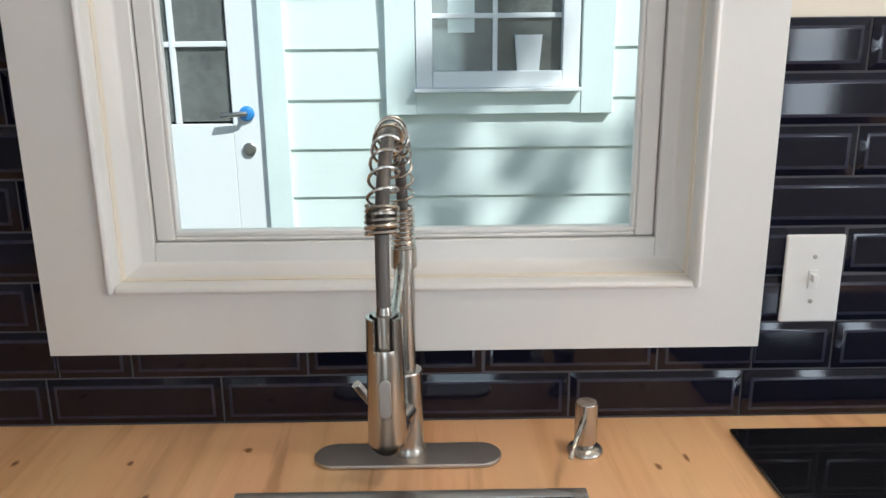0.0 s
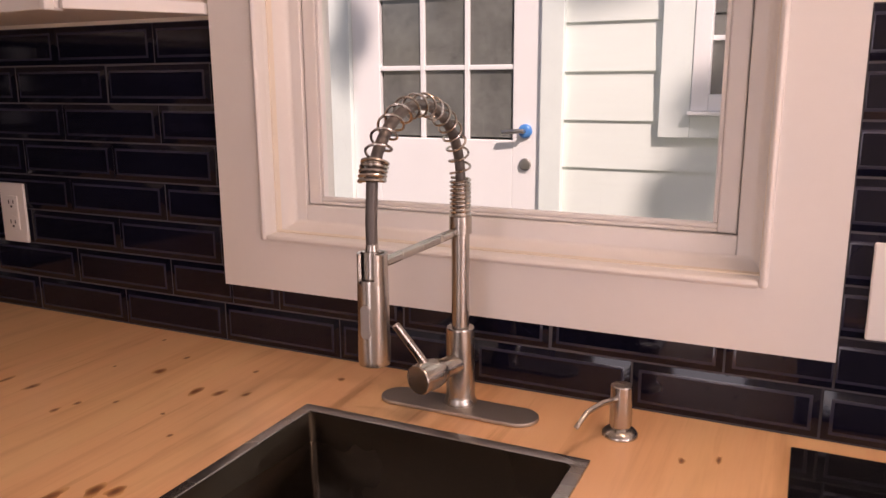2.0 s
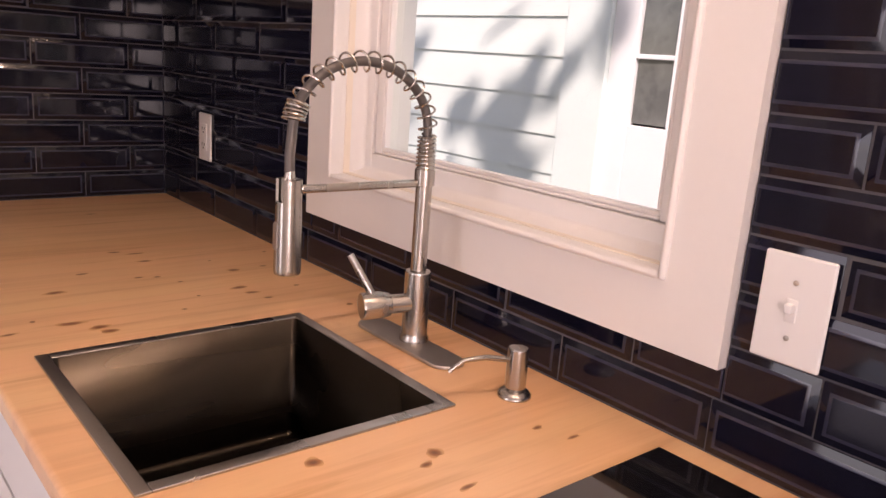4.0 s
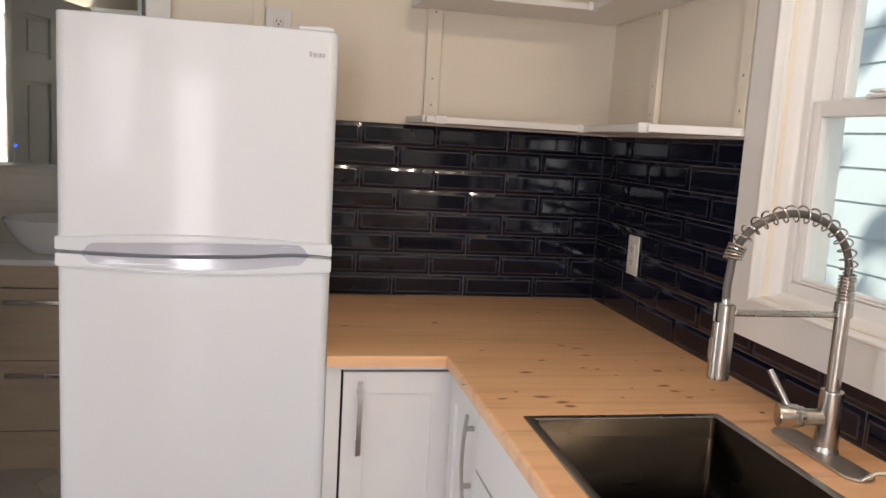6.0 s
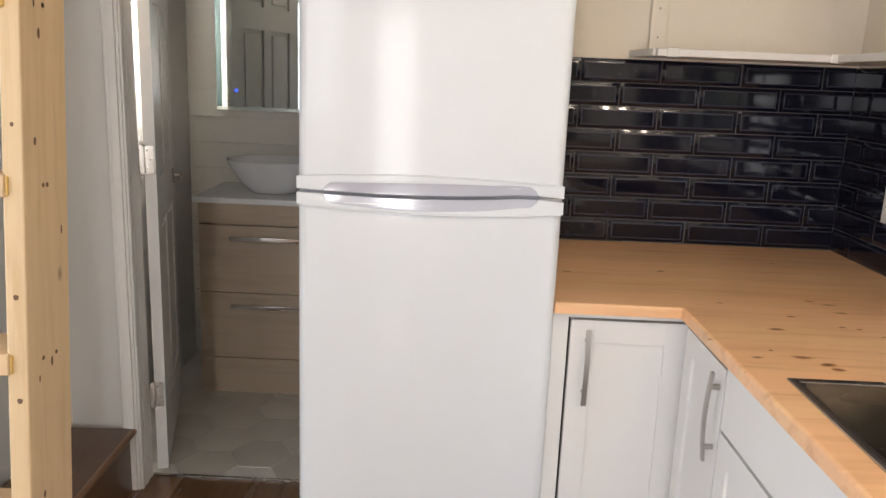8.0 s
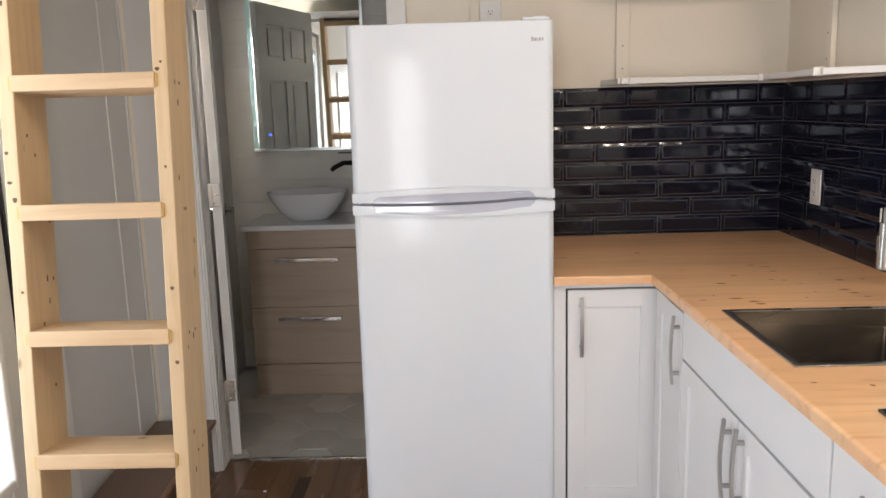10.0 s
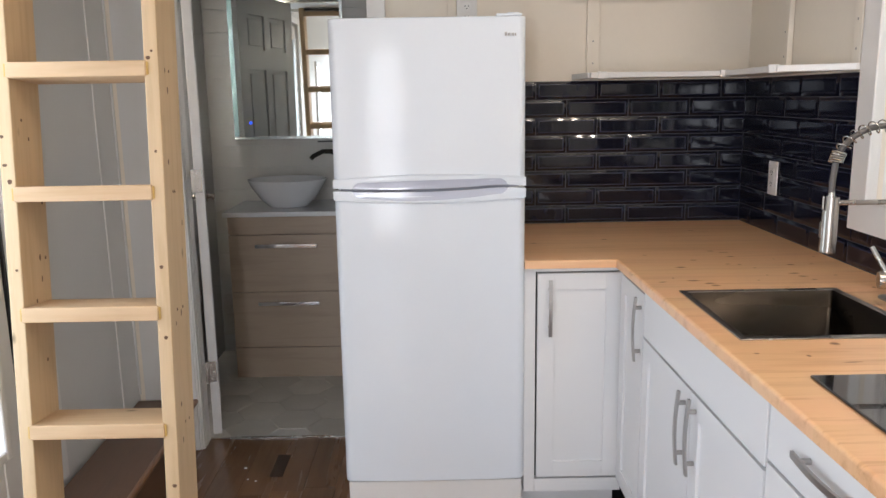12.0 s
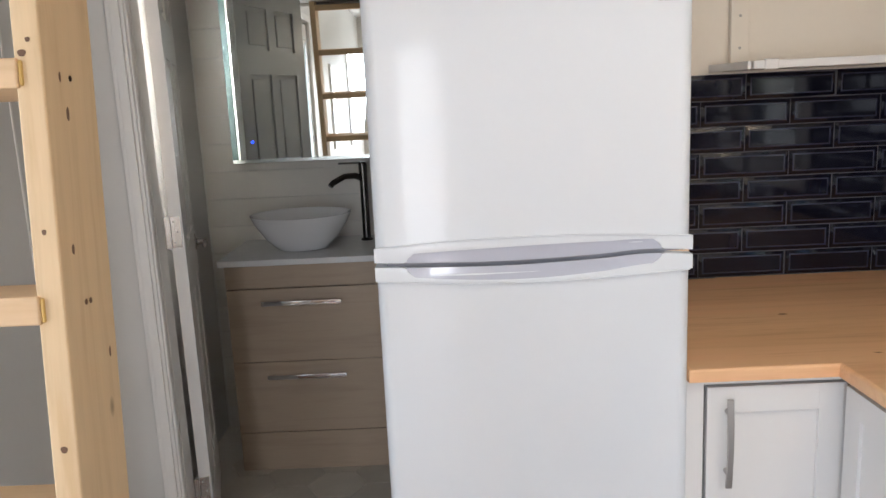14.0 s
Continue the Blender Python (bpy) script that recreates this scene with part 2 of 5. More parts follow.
M_DOORGLASS = glass_mat("door_glass", (0.95, 0.98, 0.98))
M_DARKGLASS = plain("dark_house_glass", (0.15, 0.155, 0.145), 0.06, vary=0.35, scale=9, fine=40, relief=0.02, coat=0.6)
M_SIDING = plain("pale_green_siding", (0.76, 0.83, 0.79), 0.6, vary=0.05, scale=2.5, fine=60, relief=0.6, brush=(1, 0.07, 1), rand=0.08)
M_HOUSETRIM = plain("green_white_trim", (0.75, 0.83, 0.80), 0.55, vary=0.04, scale=3, fine=50, relief=0.2)
M_HOUSEWHITE = plain("white_house_paint", (0.85, 0.85, 0.85), 0.45, vary=0.03, relief=0.1)
M_ROOF = plain("grey_shingle", (0.12, 0.12, 0.125), 0.9, vary=0.2, scale=10, fine=150, relief=0.6)
M_GROUND = plain("dry_gravel_ground", (0.26, 0.235, 0.20), 0.95, vary=0.25, scale=1.5, fine=30, relief=0.8)
M_BARK = plain("grey_bark", (0.13, 0.10, 0.075), 0.9, vary=0.3, scale=8, fine=60, relief=0.8)
M_LEAF = plain("broad_leaf", (0.055, 0.10, 0.03), 0.5, vary=0.3, scale=2, fine=20, relief=0.1)
M_BLUE = plain("blue_door_lever", (0.05, 0.24, 0.60), 0.3)
M_BLUEDOT = glow("blue_touch_light", (0.02, 0.06, 1.0), 3.0)
M_LED = plain("frosted_mirror_edge", (0.30, 0.43, 0.42), 0.34, 0.75, vary=0.03, relief=0.0)
M_FROST = plain("blurred_mirror_edge", (0.58, 0.62, 0.60), 0.24, 1.0, vary=0.02, relief=0.0)
M_BULB = glow("warm_bulb", (1.0, 0.72, 0.45), 9.0)
M_BLACK = plain("matt_black_metal", (0.02, 0.02, 0.022), 0.4, 0.3)
m, nt, n, l, p = nodes_of("silvered_mirror")
p.inputs["Base Color"].default_value = (0.86, 0.90, 0.88, 1)
p.inputs["Metallic"].default_value, p.inputs["Roughness"].default_value = 1.0, 0.012
M_MIRROR = m
# knots: dark heart, reddish rim, ragged outline fades into the board
m, nt, n, l, p = nodes_of("pine_knot")
kv = coords(nt)
ln = n.new("ShaderNodeVectorMath")
ln.operation = "LENGTH"
l.new(kv, ln.inputs[0])
l.new(ramp(nt, ln.outputs["Value"], [(0.2, (0.20, 0.075, 0.030)), (0.6, (0.38, 0.155, 0.058)), (0.95, (0.68, 0.36, 0.150))]), p.inputs["Base Color"])
p.inputs["Roughness"].default_value = 0.4
M_KNOT = m


# ---- mesh helpers ----
def add_box(bm, lo, hi, bevel=0.0, segs=2):
    c = [(a + b) / 2 for a, b in zip(lo, hi)]
    d = [abs(b - a) for a, b in zip(lo, hi)]
    r = bmesh.ops.create_cube(bm, size=1, matrix=Matrix.Translation(c) @ Matrix.Diagonal((*d, 1)))
    if bevel:
        es = list({e for v in r["verts"] for e in v.link_edges})
        bmesh.ops.bevel(bm, geom=es, offset=min(bevel, min(d) * 0.45), segments=segs, profile=0.5, affect="EDGES")
    return bm


def box(lo, hi, bevel=0.0, segs=2):
    return add_box(bmesh.new(), lo, hi, bevel, segs)


def boxes(*items, bevel=0.0):
    bm = bmesh.new()
    for lo, hi in items:
        add_box(bm, lo, hi, bevel)
    return bm


def add_lathe(bm, profile, centre=(0, 0, 0), steps=28, m=None, sx=1.0, sy=1.0):
    rows = []
    for r, z in profile:
        rows.append([bm.verts.new((centre[0] + sx * r * math.cos(2 * math.pi * i / steps), centre[1] + sy * r * math.sin(2 * math.pi * i / steps), centre[2] + z)) for i in range(steps)])
    for a, b in zip(rows, rows[1:]):
        for i in range(steps):
            bm.faces.new((a[i], a[(i + 1) % steps], b[(i + 1) % steps], b[i]))
    bm.faces.new(rows[0][::-1])
    bm.faces.new(rows[-1])
    if m is not None:
        bmesh.ops.transform(bm, matrix=m, verts=[v for r in rows for v in r])
    return bm


def lathe(profile, centre=(0, 0, 0), steps=28, m=None, sx=1.0, sy=1.0):
    return add_lathe(bmesh.new(), profile, centre, steps, m, sx, sy)


def add_tube(bm, pts, radius, steps=12):
    pts = [Vector(q) for q in pts]
    rows, up = [], Vector((0.13, 0.97, 0.21))
    for i, q in enumerate(pts):
        t = (pts[min(i + 1, len(pts) - 1)] - pts[max(i - 1, 0)]).normalized()
        s = t.cross(up)
        s = s.normalized() if s.length > 1e-4 else t.orthogonal().normalized()
        u = s.cross(t).normalized()
        up = u
        r = radius[i] if isinstance(radius, (list, tuple)) else radius
        rows.append([bm.verts.new(q + r * (math.cos(2 * math.pi * k / steps) * s + math.sin(2 * math.pi * k / steps) * u)) for k in range(steps)])
    for a, b in zip(rows, rows[1:]):
        for k in range(steps):
            bm.faces.new((a[k], a[(k + 1) % steps], b[(k + 1) % steps], b[k]))
    bm.faces.new(rows[0][::-1])
    bm.faces.new(rows[-1])
    return bm


def tube(pts, radius, steps=12):
    return add_tube(bmesh.new(), pts, radius, steps)


def prism(outline, axis, lo, hi, bevel=0.0):
    """A polygon of two-number points drawn out along an axis (0, 1, 2)."""
    bm = bmesh.new()

    def put(q, w):
        c = list(q)
        c.insert(axis, w)
        return bm.verts.new(c)
    a, b = [put(q, lo) for q in outline], [put(q, hi) for q in outline]
    bm.faces.new(a)
    bm.faces.new(b[::-1])
    for i in range(len(a)):
        j = (i + 1) % len(a)
        bm.faces.new((a[i], b[i], b[j], a[j]))
    bmesh.ops.recalc_face_normals(bm, faces=bm.faces)
    if bevel:
        bmesh.ops.bevel(bm, geom=list(bm.edges), offset=bevel, segments=2, profile=0.5, affect="EDGES")
    return bm


def mesh_of(name, bm, material, smooth=True):
    bmesh.ops.recalc_face_normals(bm, faces=bm.faces)
    bm.normal_update()
    area = {f: f.calc_area() for f in bm.faces}
    normals = []
    for f in bm.faces:
        for lp in f.loops:
            s = Vector((0, 0, 0))
            for g in lp.vert.link_faces:
                if g.normal.dot(f.normal) > 0.64:
                    s += g.normal * area[g]
            normals.append(s.normalized() if s.length > 1e-12 else f.normal.copy())
    me = bpy.data.meshes.new(name)
    bm.to_mesh(me)
    bm.free()
    me.materials.append(material)
    if smooth:
        me.shade_smooth()
        me.normals_split_custom_set(normals)
    return me


def part(name, bm, material, parent=None, label="", m=None):
    ob = new(name, mesh_of(name, bm, material))
    if parent:
        ob.parent = parent
    if m is not None:
        ob.matrix_basis = m
    if label:
        ob["label"] = label
    return ob


def thing(name, label, category, group="", m=None):
    ob = tagged(new(name), label, category, group)
    ob.empty_display_size = 0.05
    if m is not None:
        ob.matrix_basis = m
    return ob


def setting(name, bm, material, label, category):
    return tagged(part(name, bm, material), label, category, kind="structure")


# ---- plan ----
LEFT, BACK, END = -2.40, 0.0, -5.5
TOP = 0.915
CEIL_LOW, CEIL_HIGH = 2.10, 2.45
BATH_BACK = 1.25
WIN_Y0, WIN_Y1, WIN_Z0, WIN_Z1 = -1.666, -0.92, 1.114, 1.93


def wall_bm(axis, at, thick, span, height, holes):
    """A wall in the plane axis = at, from span[0] to span[1], with rectangular holes (a0, a1, z0, z1)."""
    bm = bmesh.new()
    cuts = sorted({span[0], span[1], *[h[0] for h in holes], *[h[1] for h in holes]})
    for a, b in zip(cuts, cuts[1:]):
        z = height[0]
        for h in sorted((h for h in holes if h[0] <= a + 1e-6 and h[1] >= b - 1e-6), key=lambda h: h[2]):
            pieces = (z, h[2])
            z = h[3]
            if pieces[1] - pieces[0] > 1e-4:
                add_box(bm, *(((at, a, pieces[0]), (at + thick, b, pieces[1])) if axis == 0 else ((a, at, pieces[0]), (b, at + thick, pieces[1]))))
        if height[1] - z > 1e-4:
            add_box(bm, *(((at, a, z), (at + thick, b, height[1])) if axis == 0 else ((a, at, z), (b, at + thick, height[1]))))
    return bm


# ---- structure ----
floor = setting("floor", box((LEFT, END, -0.06), (0.0, 0.0895, -0.004)), M_GAP, "dark brown stained hardwood board floor", "floor")
bath_floor = setting("bath_floor", box((LEFT, 0.09, -0.06), (-0.9, BATH_BACK, 0.004)), M_HEXGROUT, "grey hexagon tile bathroom floor with pale joints", "floor")
wall_east = setting("wall_east", wall_bm(0, 0.006, 0.13, (END, 0.1), (-0.06, CEIL_HIGH), [(WIN_Y0 + 0.004, WIN_Y1 - 0.004, WIN_Z0 + 0.004, WIN_Z1)]), M_WALL, "cream painted kitchen window wall with dark tile backsplash", "wall")
wall_north = setting("wall_north", wall_bm(1, 0.006, 0.084, (LEFT, 0.006), (-0.004, CEIL_HIGH), [(-2.1565, -1.43, -0.004, 2.03)]), M_WALL, "cream painted wall behind refrigerator with dark tile backsplash", "wall")
wall_west = setting("wall_west", wall_bm(0, LEFT, -0.12, (END, BATH_BACK + 0.1), (-0.06, CEIL_HIGH), [(-1.76, -0.838, 0.0, 2.05), (-3.10, -2.80, 1.0, 1.78), (-5.1, -4.1, 0.95, 2.0), (0.38, 0.62, 1.2, 1.9)]), M_GREYWALL, "pale grey painted panelled side wall", "wall")
wall_south = setting("wall_south", wall_bm(1, END, -0.12, (LEFT - 0.12, 0.136), (-0.06, CEIL_HIGH), [(-2.06, -1.50, 0.0, 2.05)]), M_GREYWALL, "pale painted end wall with a glazed door opening", "wall")
wall_bath = setting("wall_bath_back", box((LEFT, BATH_BACK + 0.012, -0.06), (-0.9, BATH_BACK + 0.1, CEIL_LOW)), M_GREYWALL, "white shiplap bathroom wall behind the vanity", "wall")
wall_bath_side = setting("wall_bath_side", box((-0.9, 0.09, -0.06), (-0.8, BATH_BACK + 0.1, CEIL_LOW)), M_GREYWALL, "white painted bathroom side wall", "wall")
bm = bmesh.new()
for i in range(30):
    y0 = END + i * 0.15
    if y0 < -1.0:
        add_box(bm, (LEFT, y0 + 0.002, CEIL_HIGH), (0.13, min(y0 + 0.148, -0.98), CEIL_HIGH + 0.05), 0.004, 1)
ceiling = setting("ceiling", bm, M_CEIL, "white painted board ceiling over the main room", "ceiling")
bm = bmesh.new()
for i in range(16):
    y0 = -0.98 + i * 0.15
    add_box(bm, (LEFT, y0 + 0.002, CEIL_LOW), (0.004, min(y0 + 0.148, BATH_BACK + 0.1), CEIL_LOW + 0.04), 0.004, 1)
setting("ceiling_loft", bm, M_CEIL, "white board underside of the sleeping loft", "ceiling")
setting("trim_loft_edge", box((LEFT, -1.02, CEIL_LOW - 0.02), (0.004, -0.984, CEIL_HIGH - 0.004), 0.004), M_TRIM, "white loft edge board", "trim")
setting("roof", box((LEFT - 0.3, END - 0.3, CEIL_HIGH + 0.06), (0.30, BATH_BACK + 0.3, CEIL_HIGH + 0.16)), M_ROOF, "grey roof over the small house", "roof")


def panel_lines():
    # thin vertical seams and battens of the panelled side wall
    for y in (-0.163,):
        setting("trim_seam", box((LEFT, y - 0.004, 0.24), (LEFT + 0.004, y + 0.004, CEIL_LOW), 0.0015), M_TRIM, "thin white vertical panel seam strip", "trim")
    setting("trim_corner", box((LEFT, -0.009, 0.24), (LEFT + 0.009, -0.0005, CEIL_LOW), 0.003), M_GREYWALL, "pale corner strip", "trim")
    setting("wall_panel", box((LEFT + 0.0225, 0.0010, 0.0), (-2.2055, 0.0058, CEIL_LOW - 0.002)), M_GREYWALL, "pale painted panel between corner and doorway", "wall")
    setting("baseboard", box((LEFT, -3.9, 0.0), (LEFT + 0.014, -1.86, 0.10), 0.003), M_TRIM, "white painted baseboard", "baseboard")


panel_lines()
# wall above the tiles: battens that carry the shelves
for lo, hi in (((-0.612, -0.014, 1.478), (-0.566, 0.004, 2.09)), ((-0.014, -0.36, 1.478), (0.004, -0.315, 2.09)), ((-0.014, -0.812, 1.478), (0.004, -0.770, 2.09))):
    b = thing("shelf_batten", "cream painted vertical shelf batten with screw heads", "batten", "shelf battens")
    part("strip", box(lo, hi, 0.002), M_WALL, b)
    for z in (1.52, 1.60, 1.80):
        mid = [(a + c) / 2 for a, c in zip(lo, hi)]
        if hi[0] - lo[0] > 0.03:
            mm = Matrix.Translation((mid[0], -0.014, z)) @ Matrix.Rotation(radians(90), 4, "X")
        else:
            mm = Matrix.Translation((-0.014, mid[1], z)) @ Matrix.Rotation(radians(-90), 4, "Y")
        part("screw", lathe([(0.0005, 0.0012), (0.0035, 0.001), (0.004, -0.001)], m=mm, steps=10), M_SCREW, b)


def corner_shelf(z, label):
    # L-shaped board with clipped ends, edge strip on its front
    s = thing("corner_shelf", label, "shelf", "corner shelves")
    out = [(-0.655, -0.004), (-0.640, -0.235), (-0.165, -0.235), (-0.195, -0.715), (-0.022, -0.826), (-0.004, -0.826), (-0.004, -0.004)]
    part("board", prism(out, 2, z, z + 0.018, 0.0015), M_TRIM, s)
    path = out[:5]
    for i, (a, b) in enumerate(zip(path, path[1:])):
        a, b = Vector((*a, 0)), Vector((*b, 0))
        d = (b - a).normalized()
        nrm = Vector((d.y, -d.x, 0))
        bmx = box((0, -0.009, 0), ((b - a).length - 0.002, 0.0, 0.019), 0.002)
        mtx = Matrix.Translation(a + nrm * 0.001 + Vector((0, 0, z - 0.0005))) @ Matrix.Rotation(math.atan2(d.y, d.x), 4, "Z")
        part("edge_strip", bmx, M_SASH, s, m=mtx)
    for q in ((-0.60, -0.243), (-0.175, -0.243), (-0.203, -0.705)):
        part("edge_clip", box((q[0] - 0.016, q[1] - 0.006, z - 0.003), (q[0] + 0.016, q[1] + 0.008, z + 0.0215), 0.003), M_SASH, s)
    return s


corner_shelf(1.462, "white L-shaped corner shelf with edge strips, empty, above the tiles")
corner_shelf(1.808, "white L-shaped upper corner shelf, empty, near the ceiling")


# ---- kitchen window ----
def sash(parent, x, y0, y1, z0, z1, stile, rail_b, rail_t, name):
    s = part(name, boxes(((x, y0, z0), (x + 0.034, y0 + stile, z1)), ((x, y1 - stile, z0), (x + 0.034, y1, z1)),
                         ((x, y0 + stile, z0), (x + 0.034, y1 - stile, z0 + rail_b)), ((x, y0 + stile, z1 - rail_t), (x + 0.034, y1 - stile, z1)), bevel=0.003), M_SASH, parent)
    for lo, hi in (((x + 0.001, y0 + stile, z0 + rail_b), (x + 0.014, y1 - stile, z0 + rail_b + 0.007)), ((x + 0.001, y0 + stile, z0 + rail_b + 0.007), (x + 0.014, y0 + stile + 0.006, z1 - rail_t)),
                   ((x + 0.001, y1 - stile - 0.006, z0 + rail_b + 0.007), (x + 0.014, y1 - stile, z1 - rail_t))):
        part("glazing_bead", box(lo, hi, 0.002), M_SASH, s)
    g = part("pane", box((x + 0.016, y0 + stile, z0 + rail_b), (x + 0.020, y1 - stile, z1 - rail_t)), M_GLASS, s, "clear window glass")
    g.visible_shadow = False
    return s


win = tagged(new("window_1"), "white sash window over the sink looking at the next house", "window", kind="structure")
cas = bmesh.new()
CY0, CY1, CZ0, CZ1 = -1.756, -0.829, 1.024, 2.02
for lo, hi in (((-0.018, CY0, CZ0), (0.006, WIN_Y0, CZ1)), ((-0.018, WIN_Y1, CZ0), (0.006, CY1, CZ1)), ((-0.018, WIN_Y0, CZ0), (0.006, WIN_Y1, WIN_Z0)), ((-0.018, WIN_Y0, WIN_Z1), (0.006, WIN_Y1, CZ1))):
    add_box(cas, lo, hi)
part("casing", cas, M_TRIM, win, "flat cream white casing boards")


def ring(x0, x1, y0, y1, z0, z1, w, bev):
    return boxes(((x0, y0, z0), (x1, y0 + w, z1)), ((x0, y1 - w, z0), (x1, y1, z1)), ((x0, y0 + w, z0), (x1, y1 - w, z0 + w)), ((x0, y0 + w, z1 - w), (x1, y1 - w, z1)), bevel=bev)


part("inner_bead", ring(-0.024, 0.000, WIN_Y0 - 0.008, WIN_Y1 + 0.008, WIN_Z0 - 0.008, WIN_Z1 + 0.008, 0.010, 0.0045), M_TRIM, win)


def cove(y0, y1, z0, z1, x0, inset, x1):
    """A hollow moulding that runs from the casing's inner edge in to the fixed frame, mitred at four corners."""
    bm = bmesh.new()
    loops = []
    for i in range(9):
        a = math.pi / 2 * i / 8
        d, x = inset * (1 - math.cos(a)), x0 + (x1 - x0) * math.sin(a)
        loops.append([bm.verts.new((x, *q)) for q in ((y0 + d, z0 + d), (y1 - d, z0 + d), (y1 - d, z1 - d), (y0 + d, z1 - d))])
    back = [bm.verts.new((x1 + 0.0002, *q)) for q in ((y0 - 0.0005, z0 - 0.0005), (y1 + 0.0005, z0 - 0.0005), (y1 + 0.0005, z1 + 0.0005), (y0 - 0.0005, z1 + 0.0005))]
    loops += [back, loops[0]]
    for p0, p1 in zip(loops, loops[1:]):
        for k in range(4):
            bm.faces.new((p0[k], p0[(k + 1) % 4], p1[(k + 1) % 4], p1[k]))
    return bm


part("cove_moulding", cove(WIN_Y0 + 0.001, WIN_Y1 - 0.001, WIN_Z0 + 0.001, WIN_Z1 - 0.001, -0.016, 0.017, 0.046), M_TRIM, win)
FY0, FY1, FZ0, FZ1 = -1.658, -0.928, 1.1205, WIN_Z1 - 0.008
part("fixed_frame", boxes(((0.0465, FY0, FZ0), (0.134, FY0 + 0.0275, FZ1)), ((0.0465, FY1 - 0.0275, FZ0), (0.134, FY1, FZ1)), ((0.0465, FY0 + 0.0275, FZ0), (0.134, FY1 - 0.0275, FZ0 + 0.037)), ((0.0465, FY0 + 0.0275, FZ1 - 0.03), (0.134, FY1 - 0.0275, FZ1)), bevel=0.002), M_SASH, win)
part("sill_filler", boxes(((0.047, WIN_Y0 + 0.002, WIN_Z0 + 0.002), (0.134, WIN_Y1 - 0.002, FZ0 - 0.001)), ((0.047, WIN_Y0 + 0.002, FZ0), (0.134, FY0 - 0.001, WIN_Z1 - 0.001)), ((0.047, FY1 + 0.001, FZ0), (0.134, WIN_Y1 - 0.002, WIN_Z1 - 0.001))), M_SASH, win)
SY0, SY1 = FY0 + 0.0290, FY1 - 0.0290
sash(win, 0.052, SY0, SY1, 1.1585, 1.540, 0.025, 0.006, 0.032, "lower_sash")
sash(win, 0.092, SY0, SY1, 1.512, FZ1 - 0.031, 0.030, 0.030, 0.032, "upper_sash")
for y in (-1.46, -1.15):
    lk = part("sash_lock", box((0.044, y - 0.036, 1.5405), (0.084, y + 0.036, 1.548), 0.003), M_SASH, win)
    part("lock_cam", lathe([(0.012, 0), (0.012, 0.008), (0.008, 0.011)], (0.066, y, 1.548), 16), M_SASH, lk)
    part("lock_lever", box((0.046, y - 0.004, 1.551), (0.066, y + 0.030, 1.557), 0.002), M_SASH, lk)
part("vent_latch", box((0.046, -1.625, 1.541), (0.090, -1.545, 1.553), 0.005), M_SASH, win)


# ---- countertop with sink and cooktop cut-outs ----
SX0, SX1, SYA, SYB = -0.576, -0.178, -1.503, -1.101
CT0 = TOP - 0.026


def counter_bm():
    bm = bmesh.new()
    hole = [(-0.565, -1.492, -0.189, -1.112), (-0.525, -2.29, -0.06, -1.73)]
    xs = sorted({-0.918, -0.64, -0.001, *[v for h in hole for v in (h[0], h[2])]})
    ys = sorted({-2.9, -0.697, -0.001, *[v for h in hole for v in (h[1], h[3])]})

    def solid(cx, cy):
        if cx < -0.64 and cy < -0.697:
            return False
        return not any(h[0] < cx < h[2] and h[1] < cy < h[3] for h in hole)
    vs = {}

    def vert(x, y, z):
        return vs.setdefault((x, y, z), bm.verts.new((x, y, z))) if (x, y, z) not in vs else vs[(x, y, z)]
    cells = {(i, j): solid((xs[i] + xs[i + 1]) / 2, (ys[j] + ys[j + 1]) / 2) for i in range(len(xs) - 1) for j in range(len(ys) - 1)}
    for (i, j), s in cells.items():
        if not s:
            continue
        x0, x1, y0, y1 = xs[i], xs[i + 1], ys[j], ys[j + 1]
        bm.faces.new([vert(x, y, TOP) for x, y in ((x0, y0), (x1, y0), (x1, y1), (x0, y1))])
        bm.faces.new([vert(x, y, CT0) for x, y in ((x0, y1), (x1, y1), (x1, y0), (x0, y0))])
        for di, dj, a, b in ((-1, 0, (x0, y1), (x0, y0)), (1, 0, (x1, y0), (x1, y1)), (0, -1, (x0, y0), (x1, y0)), (0, 1, (x1, y1), (x0, y1))):
            if not cells.get((i + di, j + dj), False):
                bm.faces.new([vert(*a, CT0), vert(*b, CT0), vert(*b, TOP), vert(*a, TOP)])
    for q in bm.verts:
        if q.co.x < -0.639 and q.co.y < -0.70:
            q.co.x += 0.0136 * (-0.697 - q.co.y)
    bmesh.ops.recalc_face_normals(bm, faces=bm.faces)
    es = [e for e in bm.edges if len(e.link_faces) == 2 and e.calc_face_angle(0) > 1.0 and all(v.co.z > TOP - 0.001 for v in e.verts)
          and (all(v.co.x < -0.60 for v in e.verts) or all(abs(v.co.y + 0.697) < 0.001 for v in e.verts))]
    bmesh.ops.bevel(bm, geom=es, offset=0.007, segments=3, profile=0.5, affect="EDGES")
    return bm


